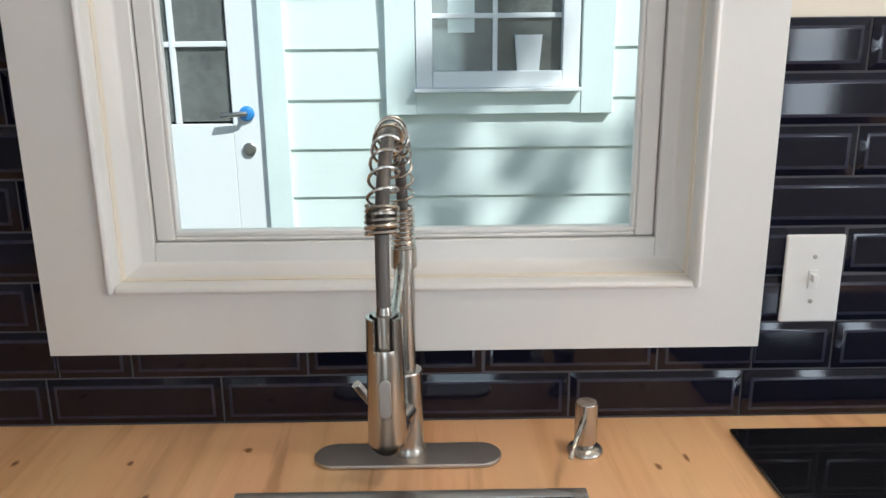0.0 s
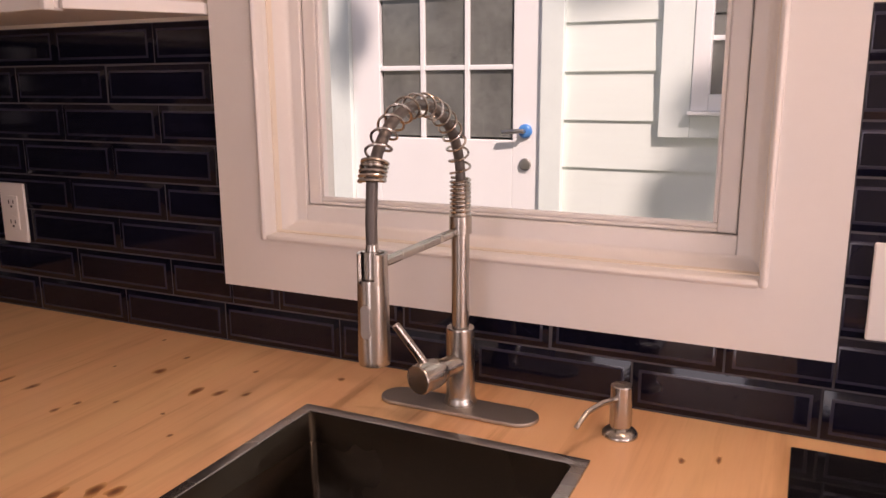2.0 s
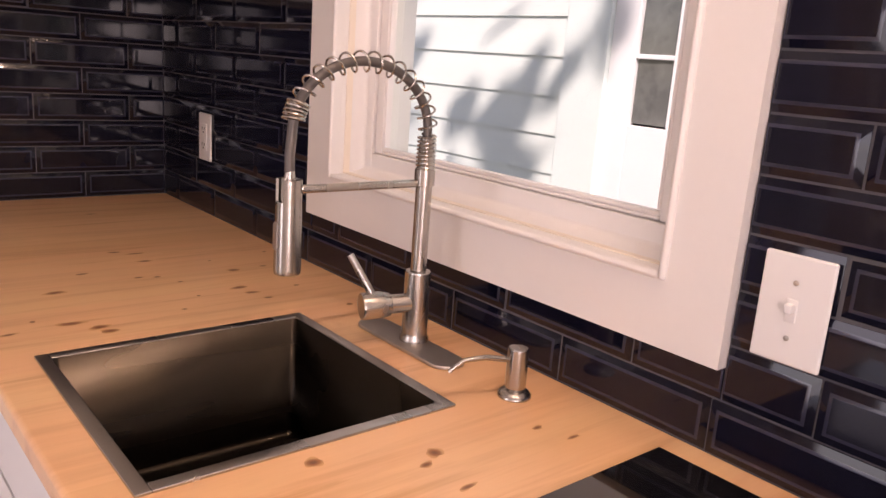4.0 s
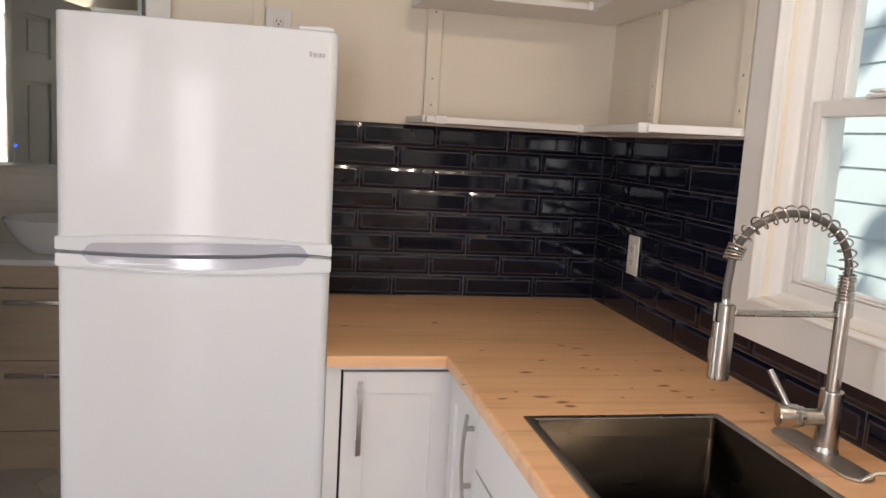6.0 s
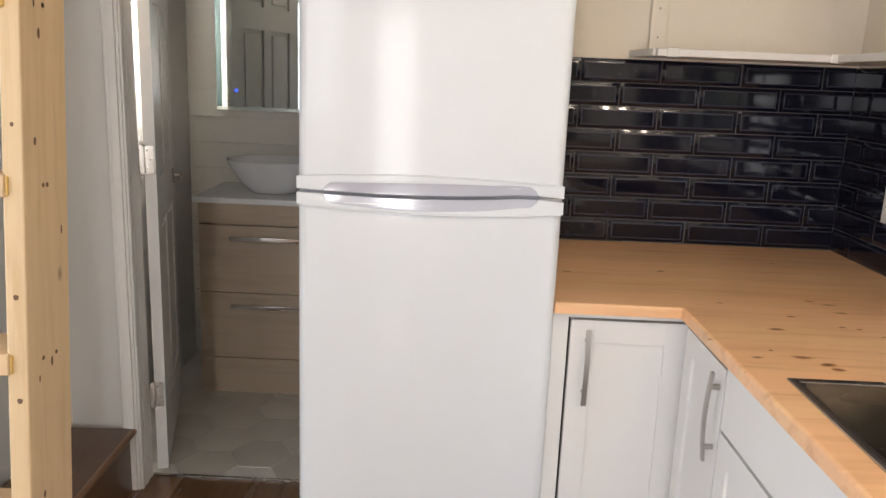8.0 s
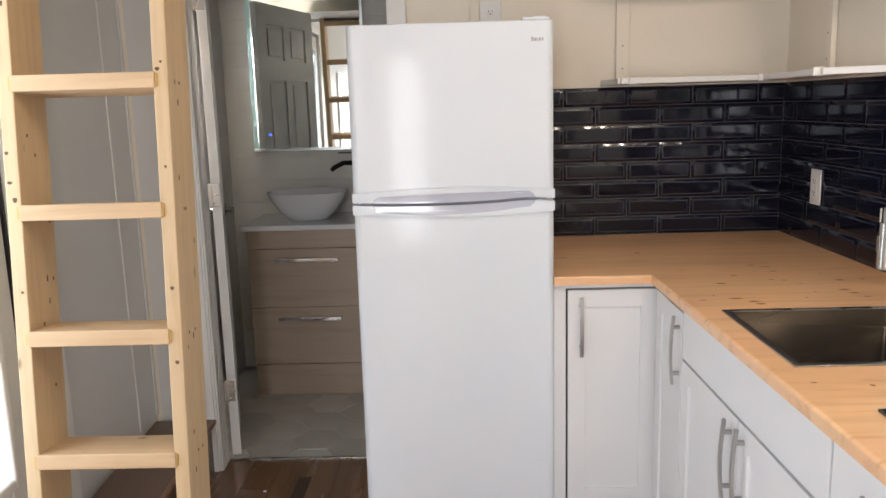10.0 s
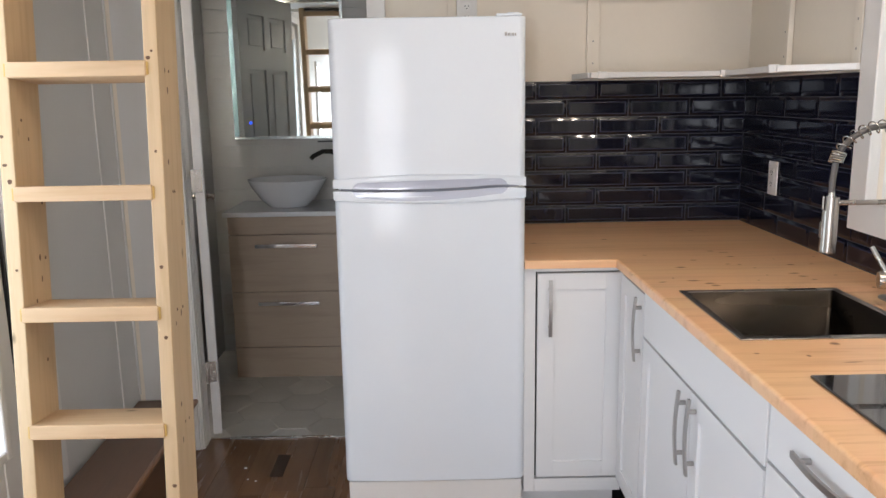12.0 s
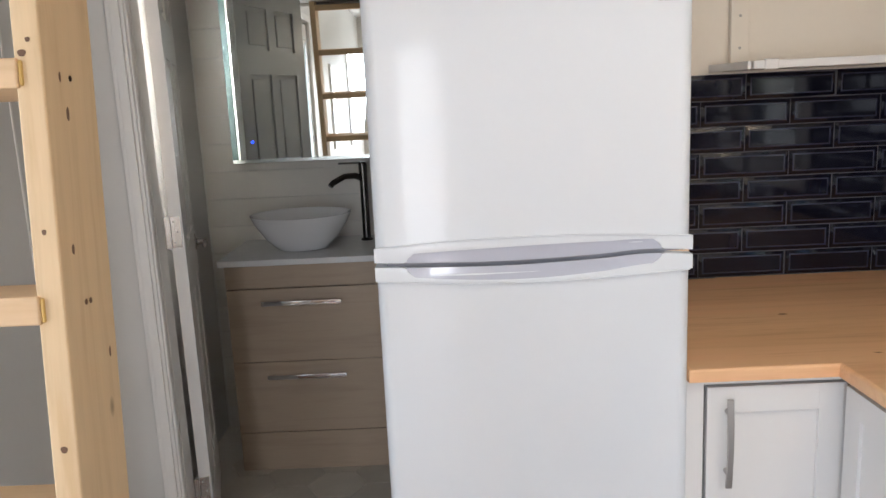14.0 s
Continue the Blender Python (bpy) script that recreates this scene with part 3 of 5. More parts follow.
counter = tagged(part("countertop", counter_bm(), M_COUNTER), "knotty oiled pine countertop in an L shape over white cabinets", "countertop")
KNOTS = [(-0.502, -0.988, 20, 9), (-0.470, -1.021, 16, 9), (-0.462, -1.044, 15, 8), (-0.587, -0.998, 12, 5), (-0.547, -0.956, 5, 5), (-0.485, -0.825, 17, 9),
         (-0.418, -0.731, 13, 5), (-0.322, -0.600, 14, 6), (-0.289, -0.625, 20, 5), (-0.608, -0.370, 13, 7), (-0.857, -0.417, 15, 6), (-0.262, -0.223, 14, 5),
         (-0.203, -0.923, 17, 8), (-0.195, -0.959, 14, 7), (-0.183, -0.998, 9, 5), (-0.331, -0.996, 5, 4), (-0.284, -0.938, 4, 4), 
         (-0.400, -1.532, 12, 9), (-0.276, -1.583, 10, 11), (-0.300, -1.599, 10, 5), (-0.291, -1.657, 13, 4), (-0.576, -1.582, 7, 4), (-0.484, -1.601, 5, 7),
         (-0.543, -0.647, 9, 4), (-0.646, -0.908, 5, 3), (-0.047, -0.708, 5, 4), (-0.100, -0.809, 8, 5), (-0.164, -0.814, 14, 9), (-0.178, -0.732, 4, 3), (-0.104, -0.953, 7, 4),
         (-0.281, -0.847, 6, 4), (-0.307, -0.801, 7, 5), (-0.337, -0.792, 9, 5), (-0.291, -0.687, 14, 7), (-0.076, -1.092, 7, 6), (-0.420, -1.640, 24, 3), (-0.360, -1.690, 30, 3), (-0.130, -1.600, 9, 4), (-0.110, -1.640, 12, 3)]
rnd = random.Random(4)
for kx, ky, ka, kb in KNOTS:
    bm = bmesh.new()
    ph = [rnd.uniform(0, 6.28) for _ in range(3)]
    ringv = []
    for i in range(22):
        a = 2 * math.pi * i / 22
        r = 1 + 0.16 * math.sin(2 * a + ph[0]) + 0.13 * math.sin(3 * a + ph[1]) + 0.08 * math.sin(5 * a + ph[2])
        ringv.append(bm.verts.new((r * math.cos(a), r * math.sin(a), 0)))
    bm.faces.new(ringv)
    part("knot", bm, M_KNOT, counter, m=Matrix.LocRotScale((kx, ky, TOP + 0.0004), Euler((0, 0, rnd.uniform(-0.12, 0.12))), (ka / 1000, kb / 1000, 1)))


# ---- sink ----
def make_sink():
    s = thing("kitchen_sink", "square brushed stainless steel drop-in sink, empty, in the pine countertop", "sink")
    rim = bmesh.new()
    w = 0.017
    for lo, hi in (((SX0, SYA, 0), (SX0 + w, SYB, 0)), ((SX1 - w, SYA, 0), (SX1, SYB, 0)), ((SX0 + w, SYA, 0), (SX1 - w, SYA + w, 0)), ((SX0 + w, SYB - w, 0), (SX1 - w, SYB, 0))):
        add_box(rim, (lo[0], lo[1], TOP - 0.001), (hi[0], hi[1], TOP + 0.0035), 0.001, 1)
    part("rim", rim, M_RIM, s, "flat brushed steel rim")
    x0, x1, y0, y1, zb = SX0 + w, SX1 - w, SYA + w, SYB - w, TOP - 0.20
    bm = bmesh.new()
    t = [bm.verts.new(q) for q in ((x0, y0, TOP + 0.002), (x1, y0, TOP + 0.002), (x1, y1, TOP + 0.002), (x0, y1, TOP + 0.002))]
    b = [bm.verts.new(q) for q in ((x0 + 0.004, y0 + 0.004, zb), (x1 - 0.004, y0 + 0.004, zb), (x1 - 0.004, y1 - 0.004, zb), (x0 + 0.004, y1 - 0.004, zb))]
    for i in range(4):
        j = (i + 1) % 4
        bm.faces.new((t[i], t[j], b[j], b[i]))
    bm.faces.new(b)
    ed = [e for e in bm.edges if sum(v in b for v in e.verts) >= 1]
    bmesh.ops.bevel(bm, geom=ed, offset=0.010, segments=3, profile=0.5, affect="EDGES")
    bmesh.ops.reverse_faces(bm, faces=bm.faces)
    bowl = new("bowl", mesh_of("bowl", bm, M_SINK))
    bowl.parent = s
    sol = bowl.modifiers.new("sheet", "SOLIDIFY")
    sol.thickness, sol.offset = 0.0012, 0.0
    part("drain", lathe([(0.001, 0.0025), (0.030, 0.0025), (0.034, 0.004), (0.040, 0.004), (0.043, 0.001)], ((x0 + x1) / 2, (y0 + y1) / 2, zb), 28), M_CHROME, s)


make_sink()


# ---- faucet ----
def helix(path, r, turns, per=12):
    pts, n = [], int(turns * per)
    for i in range(n + 1):
        u = i / n
        q, d = path(u), (path(min(1, u + 0.004)) - path(max(0, u - 0.004))).normalized()
        side = Vector((0, 1, 0))
        nrm = d.cross(side).normalized()
        a = 2 * math.pi * turns * u
        pts.append(q + r * (math.cos(a) * side + math.sin(a) * nrm))
    return pts


def make_faucet():
    f = thing("kitchen_faucet", "brushed nickel pull-down spring faucet with side lever beside the sink", "faucet")
    bx, by = -0.090, -1.296
    out = []
    for i in range(40):
        a = 2 * math.pi * i / 40
        cx = 0.088 if math.cos(a) > 0 else -0.088
        out.append((0.028 * math.sin(a) + bx - 0.010, by + cx + 0.028 * math.cos(a)))
    part("base_plate", prism(out, 2, TOP + 0.0005, TOP + 0.006, 0.0015), M_DECK, f)
    part("body", lathe([(0.0225, 0.006), (0.0225, 0.010), (0.0205, 0.014), (0.0195, 0.020), (0.0195, 0.112), (0.0185, 0.115), (0.0135, 0.116)], (bx, by, TOP), 32), M_STEEL, f)
    part("post", lathe([(0.0120, 0.116), (0.0120, 0.244), (0.0150, 0.245), (0.0150, 0.268), (0.0120, 0.269), (0.0100, 0.312)], (bx, by, TOP), 28), M_STEEL, f)
    # lever valve: short barrel towards the room, thin lever rising from it
    m1 = Matrix.Translation((bx - 0.012, by + 0.002, TOP + 0.066)) @ Matrix.Rotation(radians(-17), 4, "Z") @ Matrix.Rotation(radians(-92), 4, "Y")
    v = part("valve", lathe([(0.0145, 0.0), (0.0145, 0.030), (0.0175, 0.032), (0.0205, 0.046), (0.0205, 0.072), (0.0190, 0.075)], m=m1), M_STEEL, f)
    part("lever", tube([(bx - 0.066, by + 0.020, TOP + 0.078), (bx - 0.074, by + 0.030, TOP + 0.098), (bx - 0.088, by + 0.052, TOP + 0.136)], [0.0062, 0.0058, 0.0052]), M_STEEL, v)
    # spring arch
    ax, cz, r = -0.196, TOP + 0.322, 0.106

    def arch(u):
        # rises from the post, rounds over, and ends above the spray head
        total = math.pi * 0.94
        a = u * total
        return Vector((ax + r * math.cos(a), by + 0.010 * u, cz + 0.001 + 0.092 * math.sin(a)))
    ts = bmesh.new()
    add_tube(ts, helix(lambda u: Vector((bx, by, TOP + 0.262 + 0.056 * u)), 0.0125, 10, 14), 0.0021, 6)
    part("coil_collar", ts, M_STEEL, f)
    part("hose", tube([Vector((bx, by, TOP + 0.300))] + [arch(i / 40) for i in range(41)] + [Vector((-0.3045, by + 0.010, cz - 0.03)), Vector((-0.304, by + 0.010, TOP + 0.262))], 0.0066, 14), M_HOSE, f, "grey flexible hose")
    part("spring", tube(helix(arch, 0.0134, 15.5, 16), 0.0016, 6), M_STEEL, f, "open coil of nickel wire")
    part("coil_end", tube(helix(lambda u: arch(0.925 + 0.09 * u), 0.0138, 5, 14), 0.0022, 6), M_STEEL, f)
    hx, hy = -0.304, by + 0.010
    part("hose_tip", lathe([(0.0055, 0.300), (0.0060, 0.275), (0.0095, 0.245), (0.0100, 0.235)], (hx, hy, TOP), 20), M_STEEL, f)
    part("holder_arm", box((hx + 0.012, by - 0.002, TOP + 0.242), (bx - 0.010, by + 0.008, TOP + 0.253), 0.003), M_STEEL, f)
    bm = bmesh.new()
    n = 26
    rows = []
    for k in range(n + 1):
        a = radians(-145 + 290 * k / n)
        rows.append([bm.verts.new((hx + rr * math.cos(a), hy + rr * math.sin(a), TOP + z)) for rr, z in ((0.0135, 0.226), (0.0170, 0.226), (0.0170, 0.260), (0.0135, 0.260))])
    for a, b in zip(rows, rows[1:]):
        for k in range(4):
            bm.faces.new((a[k], a[(k + 1) % 4], b[(k + 1) % 4], b[k]))
    bm.faces.new(rows[0])
    bm.faces.new(rows[-1][::-1])
    part("holder_ring", bm, M_STEEL, f)
    head = part("spray_head", lathe([(0.0160, 0.136), (0.0175, 0.134), (0.0182, 0.140), (0.0172, 0.226), (0.0160, 0.231), (0.0110, 0.232), (0.0110, 0.262)], (hx, hy, TOP), 32), M_STEEL, f)
    o2 = [(hy + 0.006 * math.cos(t) , TOP + 0.186 + (0.013 if math.sin(t) > 0 else -0.013) + 0.006 * math.sin(t)) for t in [2 * math.pi * i / 28 for i in range(28)]]
    part("spray_button", prism(o2, 0, hx - 0.0195, hx - 0.0165, 0.001), M_PULL, head)


make_faucet()


def make_soap():
    s = thing("soap_dispenser", "small brushed nickel soap pump set in the countertop", "soap dispenser")
    x, y = -0.090, -1.518
    part("base", lathe([(0.0225, 0.0005), (0.0225, 0.004), (0.0190, 0.008), (0.0130, 0.011)], (x, y, TOP), 28), M_STEEL, s)
    part("pump_head", lathe([(0.0125, 0.011), (0.0140, 0.016), (0.0140, 0.066), (0.0125, 0.068)], (x, y, TOP), 24), M_STEEL, s)
    part("spout", tube([(x - 0.010, y + 0.004, TOP + 0.052), (x - 0.045, y + 0.014, TOP + 0.058), (x - 0.072, y + 0.025, TOP + 0.055), (x - 0.088, y + 0.034, TOP + 0.040)], [0.004, 0.0036, 0.0032, 0.003]), M_STEEL, s)


make_soap()
cook = thing("cooktop", "black glass built-in cooktop, shiny and switched off", "cooktop")
part("glass_plate", box((-0.537, -2.30, TOP + 0.0005), (-0.047, -1.716, TOP + 0.006), 0.002), M_COOK, cook)
for bx_, by_, br_ in ((-0.375, -1.885, 0.085), (-0.175, -1.875, 0.072), (-0.375, -2.13, 0.072), (-0.175, -2.13, 0.085)):
    part("burner_ring", lathe([(br_ - 0.0012, 0.0058), (br_ - 0.0010, 0.0061), (br_ + 0.0010, 0.0061), (br_ + 0.0012, 0.0058)], (bx_, by_, TOP), 48), M_RING, cook, "faint grey burner ring")


# ---- cabinets ----
def pull(parent, a, b, out):
    """Arched bar pull from a to b, standing out along the direction out."""
    a, b, out = Vector(a), Vector(b), Vector(out)
    d = b - a
    side = d.cross(out).normalized()
    pts = []
    bm = bmesh.new()
    rows = []
    n = 14
    for i in range(n + 1):
        u = i / n
        c = a + d * u + out * (0.014 + 0.006 * math.sin(math.pi * u))
        rows.append([bm.verts.new(c + side * s * 0.0055 + out * o) for s, o in ((-1, 0), (1, 0), (1, 0.006), (-1, 0.006))])
    for p0, p1 in zip(rows, rows[1:]):
        for k in range(4):
            bm.faces.new((p0[k], p0[(k + 1) % 4], p1[(k + 1) % 4], p1[k]))
    bm.faces.new(rows[0])
    bm.faces.new(rows[-1][::-1])
    h = part("handle", bm, M_PULL, parent, "satin nickel bar pull")
    for u in (0.16, 0.84):
        q = a + d * u
        part("handle_post", tube([q + out * 0.001, q + out * 0.019], 0.0055, 12), M_PULL, h)


def shaker(parent, axis, face, a0, a1, z0, z1, rail=0.052, name="door"):
    """A framed door or drawer front whose face lies at axis = face; towards the room is the negative side."""
    def span(lo_a, hi_a, lo_z, hi_z, d0, d1):
        return ((d0, lo_a, lo_z), (d1, hi_a, hi_z)) if axis == 0 else ((lo_a, d0, lo_z), (hi_a, d1, hi_z))
    bm = bmesh.new()
    if rail:
        for q in ((a0, a0 + rail, z0, z1), (a1 - rail, a1, z0, z1), (a0 + rail, a1 - rail, z0, z0 + rail), (a0 + rail, a1 - rail, z1 - rail, z1)):
            add_box(bm, *span(*q, face, face + 0.019), 0.0004, 1)
        d = part(name, bm, M_CAB, parent)
        part("panel", box(*span(a0 + rail - 0.0005, a1 - rail + 0.0005, z0 + rail - 0.0005, z1 - rail + 0.0005, face + 0.007, face + 0.015)), M_CAB, d)
    else:
        d = part(name, add_box(bm, *span(a0, a1, z0, z1, face, face + 0.019), 0.002), M_CAB, parent)
    return d


def carcass(parent, x0, x1, y0, y1, front_axis, toe):
    """Body, set behind the fronts, with recessed toe-kick."""
    z1 = CT0 - 0.001
    part("body", boxes(((x0, y0, 0.142), (x1, y1, 0.160)), ((x1 - 0.012, y0, 0.161), (x1, y1, z1)), ((x0, y0, 0.161), (x1 - 0.013, y0 + 0.016, z1)),
                       ((x0, y1 - 0.016, 0.161), (x1 - 0.013, y1, z1)), ((x0, y0 + 0.017, 0.80), (x0 + 0.018, y1 - 0.017, z1)), ((x0, y0 + 0.017, 0.161), (x0 + 0.018, y1 - 0.017, 0.20))), M_CAB, parent)
    if front_axis == 0:
        part("toe_kick", box((x0 + toe, y0, 0.0), (x1, y1, 0.141)), M_CAB, parent)
    else:
        part("toe_kick", box((x0, y0 + toe, 0.0), (x1, y1, 0.141)), M_CAB, parent)


FX, FY = -0.622, -0.672
c1 = thing("corner_cabinet", "white shaker corner base cabinet with a bi-fold door", "cabinet", "kitchen cabinets")
carcass(c1, -0.917, -0.605, -0.645, -0.004, 1, 0.07)
# thin black sheet stands in for the shade in the gaps round the door
part("dark_reveal", box((-0.882, -0.6462, 0.176), (-0.612, -0.6455, 0.878)), M_GAP, c1)
ff = boxes(((-0.917, FY, 0.142), (-0.882, -0.6465, CT0 - 0.001)), ((-0.882, FY, 0.142), (-0.6035, -0.6465, 0.186)), ((-0.882, FY, 0.874), (-0.6035, -0.6465, CT0 - 0.001)), bevel=0.0012)
part("face_frame", ff, M_CAB, c1)
d = shaker(c1, 1, FY - 0.002, -0.876, -0.612, 0.194, 0.869)
pull(d, (-0.838, FY - 0.002, 0.671), (-0.838, FY - 0.002, 0.850), (0, -1, 0))
d = shaker(c1, 0, FX, -0.948, -0.690, 0.194, 0.869)
pull(d, (FX, -0.928, 0.672), (FX, -0.928, 0.856), (-1, 0, 0))
SKEW = Matrix.Translation((FX, -0.95, 0)) @ Matrix.Rotation(0.0136, 4, "Z") @ Matrix.Translation((-FX, 0.95, 0))
c1b = thing("sink_cabinet", "white shaker sink base cabinet with two doors and false drawer", "cabinet", "kitchen cabinets", SKEW)
carcass(c1b, -0.600, -0.06, -1.728, -0.952, 0, 0.07)
shaker(c1b, 0, FX, -1.7255, -0.9545, 0.753, 0.880, 0, "false_drawer_front")
d = shaker(c1b, 0, FX, -1.343, -0.9545, 0.146, 0.746)
pull(d, (FX, -1.312, 0.553), (FX, -1.312, 0.735), (-1, 0, 0))
d = shaker(c1b, 0, FX, -1.7255, -1.347, 0.146, 0.746)
pull(d, (FX, -1.382, 0.560), (FX, -1.382, 0.742), (-1, 0, 0))
for k, (a0, a1) in enumerate(((-2.30, -1.732), (-2.88, -2.304))):
    c = thing("drawer_cabinet", "white base cabinet with stacked drawers and bar pulls", "cabinet", "kitchen cabinets", SKEW)
    carcass(c, -0.600, -0.06, a0, a1, 0, 0.07)
    for z0, z1 in ((0.146, 0.455), (0.462, 0.768), (0.775, 0.880)):
        d = shaker(c, 0, FX, a0 + 0.0025, a1 - 0.0025, z0, z1, 0.05 if z1 - z0 > 0.2 else 0, "drawer_front")
        zc = 0.842 if z1 > 0.8 else z1 - 0.09
        pull(d, (FX, a1 - 0.302, zc), (FX, a1 - 0.122, zc), (-1, 0, 0))


# ---- refrigerator ----
def rounded_slab(x0, x1, y0, y1, z0, z1, r=0.022, bulge=0.004):
    """Door slab whose front edges are rounded and whose face bows out a little."""
    bm = bmesh.new()
    prof = []
    for i in range(7):
        a = math.pi - (math.pi / 2) * i / 6
        prof.append((x0 + r + r * math.cos(a), y0 + r - r * math.sin(a)))
    for i in range(1, 12):
        u = i / 12
        prof.append((x0 + r + (x1 - x0 - 2 * r) * u, y0 - bulge * math.sin(math.pi * u)))
    for i in range(7):
        a = math.pi / 2 - (math.pi / 2) * i / 6
        prof.append((x1 - r + r * math.cos(a), y0 + r - r * math.sin(a)))
    prof += [(x1, y1), (x0, y1)]
    lo = [bm.verts.new((x, y, z0)) for x, y in prof]
    hi = [bm.verts.new((x, y, z1)) for x, y in prof]
    bm.faces.new(lo)
    bm.faces.new(hi[::-1])
    for i in range(len(prof)):
        j = (i + 1) % len(prof)
        bm.faces.new((lo[i], hi[i], hi[j], lo[j]))
    bmesh.ops.recalc_face_normals(bm, faces=bm.faces)
    es = [e for e in bm.edges if e.calc_face_angle(0) > 1.0 and abs(e.verts[0].co.z - e.verts[1].co.z) < 1e-6]
    bmesh.ops.bevel(bm, geom=es, offset=0.004, segments=2, profile=0.5, affect="EDGES")
    return bm


def make_fridge():
    f = thing("refrigerator", "white top-freezer refrigerator with moulded grip between two doors", "refrigerator")
    x0, x1, fy = -1.487, -0.918, -0.700
    part("cabinet_body", box((x0 + 0.004, -0.636, 0.201), (x1 - 0.004, -0.06, 1.622), 0.006), M_FRIDGE, f)
    part("gasket", box((x0 + 0.014, -0.642, 0.215), (x1 - 0.014, -0.636, 1.612)), M_GASKET, f)
    # both doors stop short of the grip; caps carry the scooped handles
    up = part("freezer_door", rounded_slab(x0, x1, fy, -0.642, 1.158, 1.630), M_FRIDGE, f)
    lo = part("fridge_door", rounded_slab(x0, x1, fy, -0.642, 0.203, 1.121), M_FRIDGE, f)
    # grey filler box gives the seam its shade by colour, not a real gasket
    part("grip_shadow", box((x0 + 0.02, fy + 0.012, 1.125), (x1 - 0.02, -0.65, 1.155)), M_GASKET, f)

    def cap(parent, upper):
        # a cap along the door's edge, its middle hollowed to a scoop
        z_gap = 1.1440 if upper else 1.1355
        z_far = 1.1578 if upper else 1.1212
        side = 1 if upper else -1
        n = 56

        def gap_of(x):
            # the seam sags along the grip and lifts again beside the hinge
            u = min(1.0, max(0.0, (x - x0) / (x1 - x0)))
            return z_gap - 0.0055 * math.sin(math.pi * min(1.0, u / 0.74)) + (0.0045 * math.sin(math.pi * (u - 0.74) / 0.26) if u > 0.74 else 0.0)

        def edge_of(x):
            # rise of the scoop above the gap at x; nothing outside it
            u = (x - x0 - 0.056) / (x1 - x0 - 0.110)
            if not 0 < u < 1:
                return 0.0
            return (0.017 + 0.009 * math.sin(math.pi * u)) * min(1.0, 30 * u, 30 * (1 - u)) ** 0.5
        band = bmesh.new()
        xs = sorted([x0 - 0.001 + (x1 - x0 + 0.002) * i / n for i in range(n + 1)] + [x0 + 0.0562, x0 + 0.0585, x1 - 0.0542, x1 - 0.0565])
        cols = []
        for x in xs:
            u = (x - x0) / (x1 - x0)
            outer = 0.026 + 0.011 * math.sin(math.pi * min(1, max(0, u)))
            yb = fy - 0.0022 - 0.004 * math.sin(math.pi * min(1, max(0, u)))
            lo_, hi_ = gap_of(x) + side * edge_of(x), z_gap + side * outer
            cols.append([band.verts.new((x, yb, lo_)), band.verts.new((x, yb - 0.001, lo_ + (hi_ - lo_) * 0.5)), band.verts.new((x, yb, hi_)), band.verts.new((x, fy + 0.004, hi_)), band.verts.new((x, -0.65, lo_))])
        for ca, cb in zip(cols, cols[1:]):
            for j in range(5):
                band.faces.new((ca[j], cb[j], cb[(j + 1) % 5], ca[(j + 1) % 5]))
        band.faces.new(cols[0])
        band.faces.new(cols[-1])
        bmesh.ops.recalc_face_normals(band, faces=band.faces)
        part("door_cap", band, M_FRIDGE, parent)
        bm = bmesh.new()
        n, k = 40, 8
        grid = []
        for i in range(n + 1):
            u = i / n
            x = x0 + 0.0565 + (x1 - x0 - 0.111) * u
            rise = max(0.002, edge_of(x)) + 0.001
            row = []
            for j in range(k + 1):
                w = j / k
                depth = 0.0025 * math.cos(w * math.pi / 2) ** 0.8 * min(1.0, 12 * u, 12 * (1 - u))
                row.append(bm.verts.new((x, fy - 0.0018 - 0.004 * math.sin(math.pi * u) + depth, gap_of(x) + side * rise * w)))
            grid.append(row)
        for a, b in zip(grid, grid[1:]):
            for j in range(k):
                bm.faces.new((a[j], b[j], b[j + 1], a[j + 1]))
        bmesh.ops.recalc_face_normals(bm, faces=bm.faces)
        if sum(f.normal.y for f in bm.faces) > 0:
            bmesh.ops.reverse_faces(bm, faces=bm.faces)
        bmesh.ops.solidify(bm, geom=bm.faces, thickness=0.004)
        bmesh.ops.recalc_face_normals(bm, faces=bm.faces)
        part("grip_scoop", bm, M_SCOOP, parent, "pearl grey moulded grip")
        # fine rolled lip round the scoop
        lip = [(x0 + 0.004 + (x1 - x0 - 0.008) * i / 40, fy - 0.0045 - 0.004 * math.sin(math.pi * i / 40), z_gap + (1 if upper else -1) * (0.0265 + 0.011 * math.sin(math.pi * i / 40))) for i in range(41)]
        part("cap_lip", tube(lip, 0.0016, 8), M_FRIDGE, parent)
    cap(up, True)
    cap(lo, False)
    part("top_hinge", boxes(((x1 - 0.085, -0.695, 1.6305), (x1 - 0.012, -0.640, 1.638)), ((x1 - 0.05, -0.66, 1.632), (x1 - 0.016, -0.62, 1.644)), bevel=0.002), M_FRIDGE, f)
    part("mid_hinge", box((x1 - 0.046, -0.69, 1.1372), (x1 - 0.002, -0.645, 1.1418)), M_CHROME, f)
    # maker's mark as plain small bars
    for dx, w, h in ((0, 0.006, 0.010), (0.0085, 0.006, 0.0075), (0.0165, 0.0022, 0.0075), (0.0205, 0.006, 0.0075), (0.0285, 0.004, 0.0075)):
        part("badge_bar", box((-0.980 + dx, -0.7045, 1.575), (-0.980 + dx + w, -0.7010, 1.575 + h)), M_PULL, up)


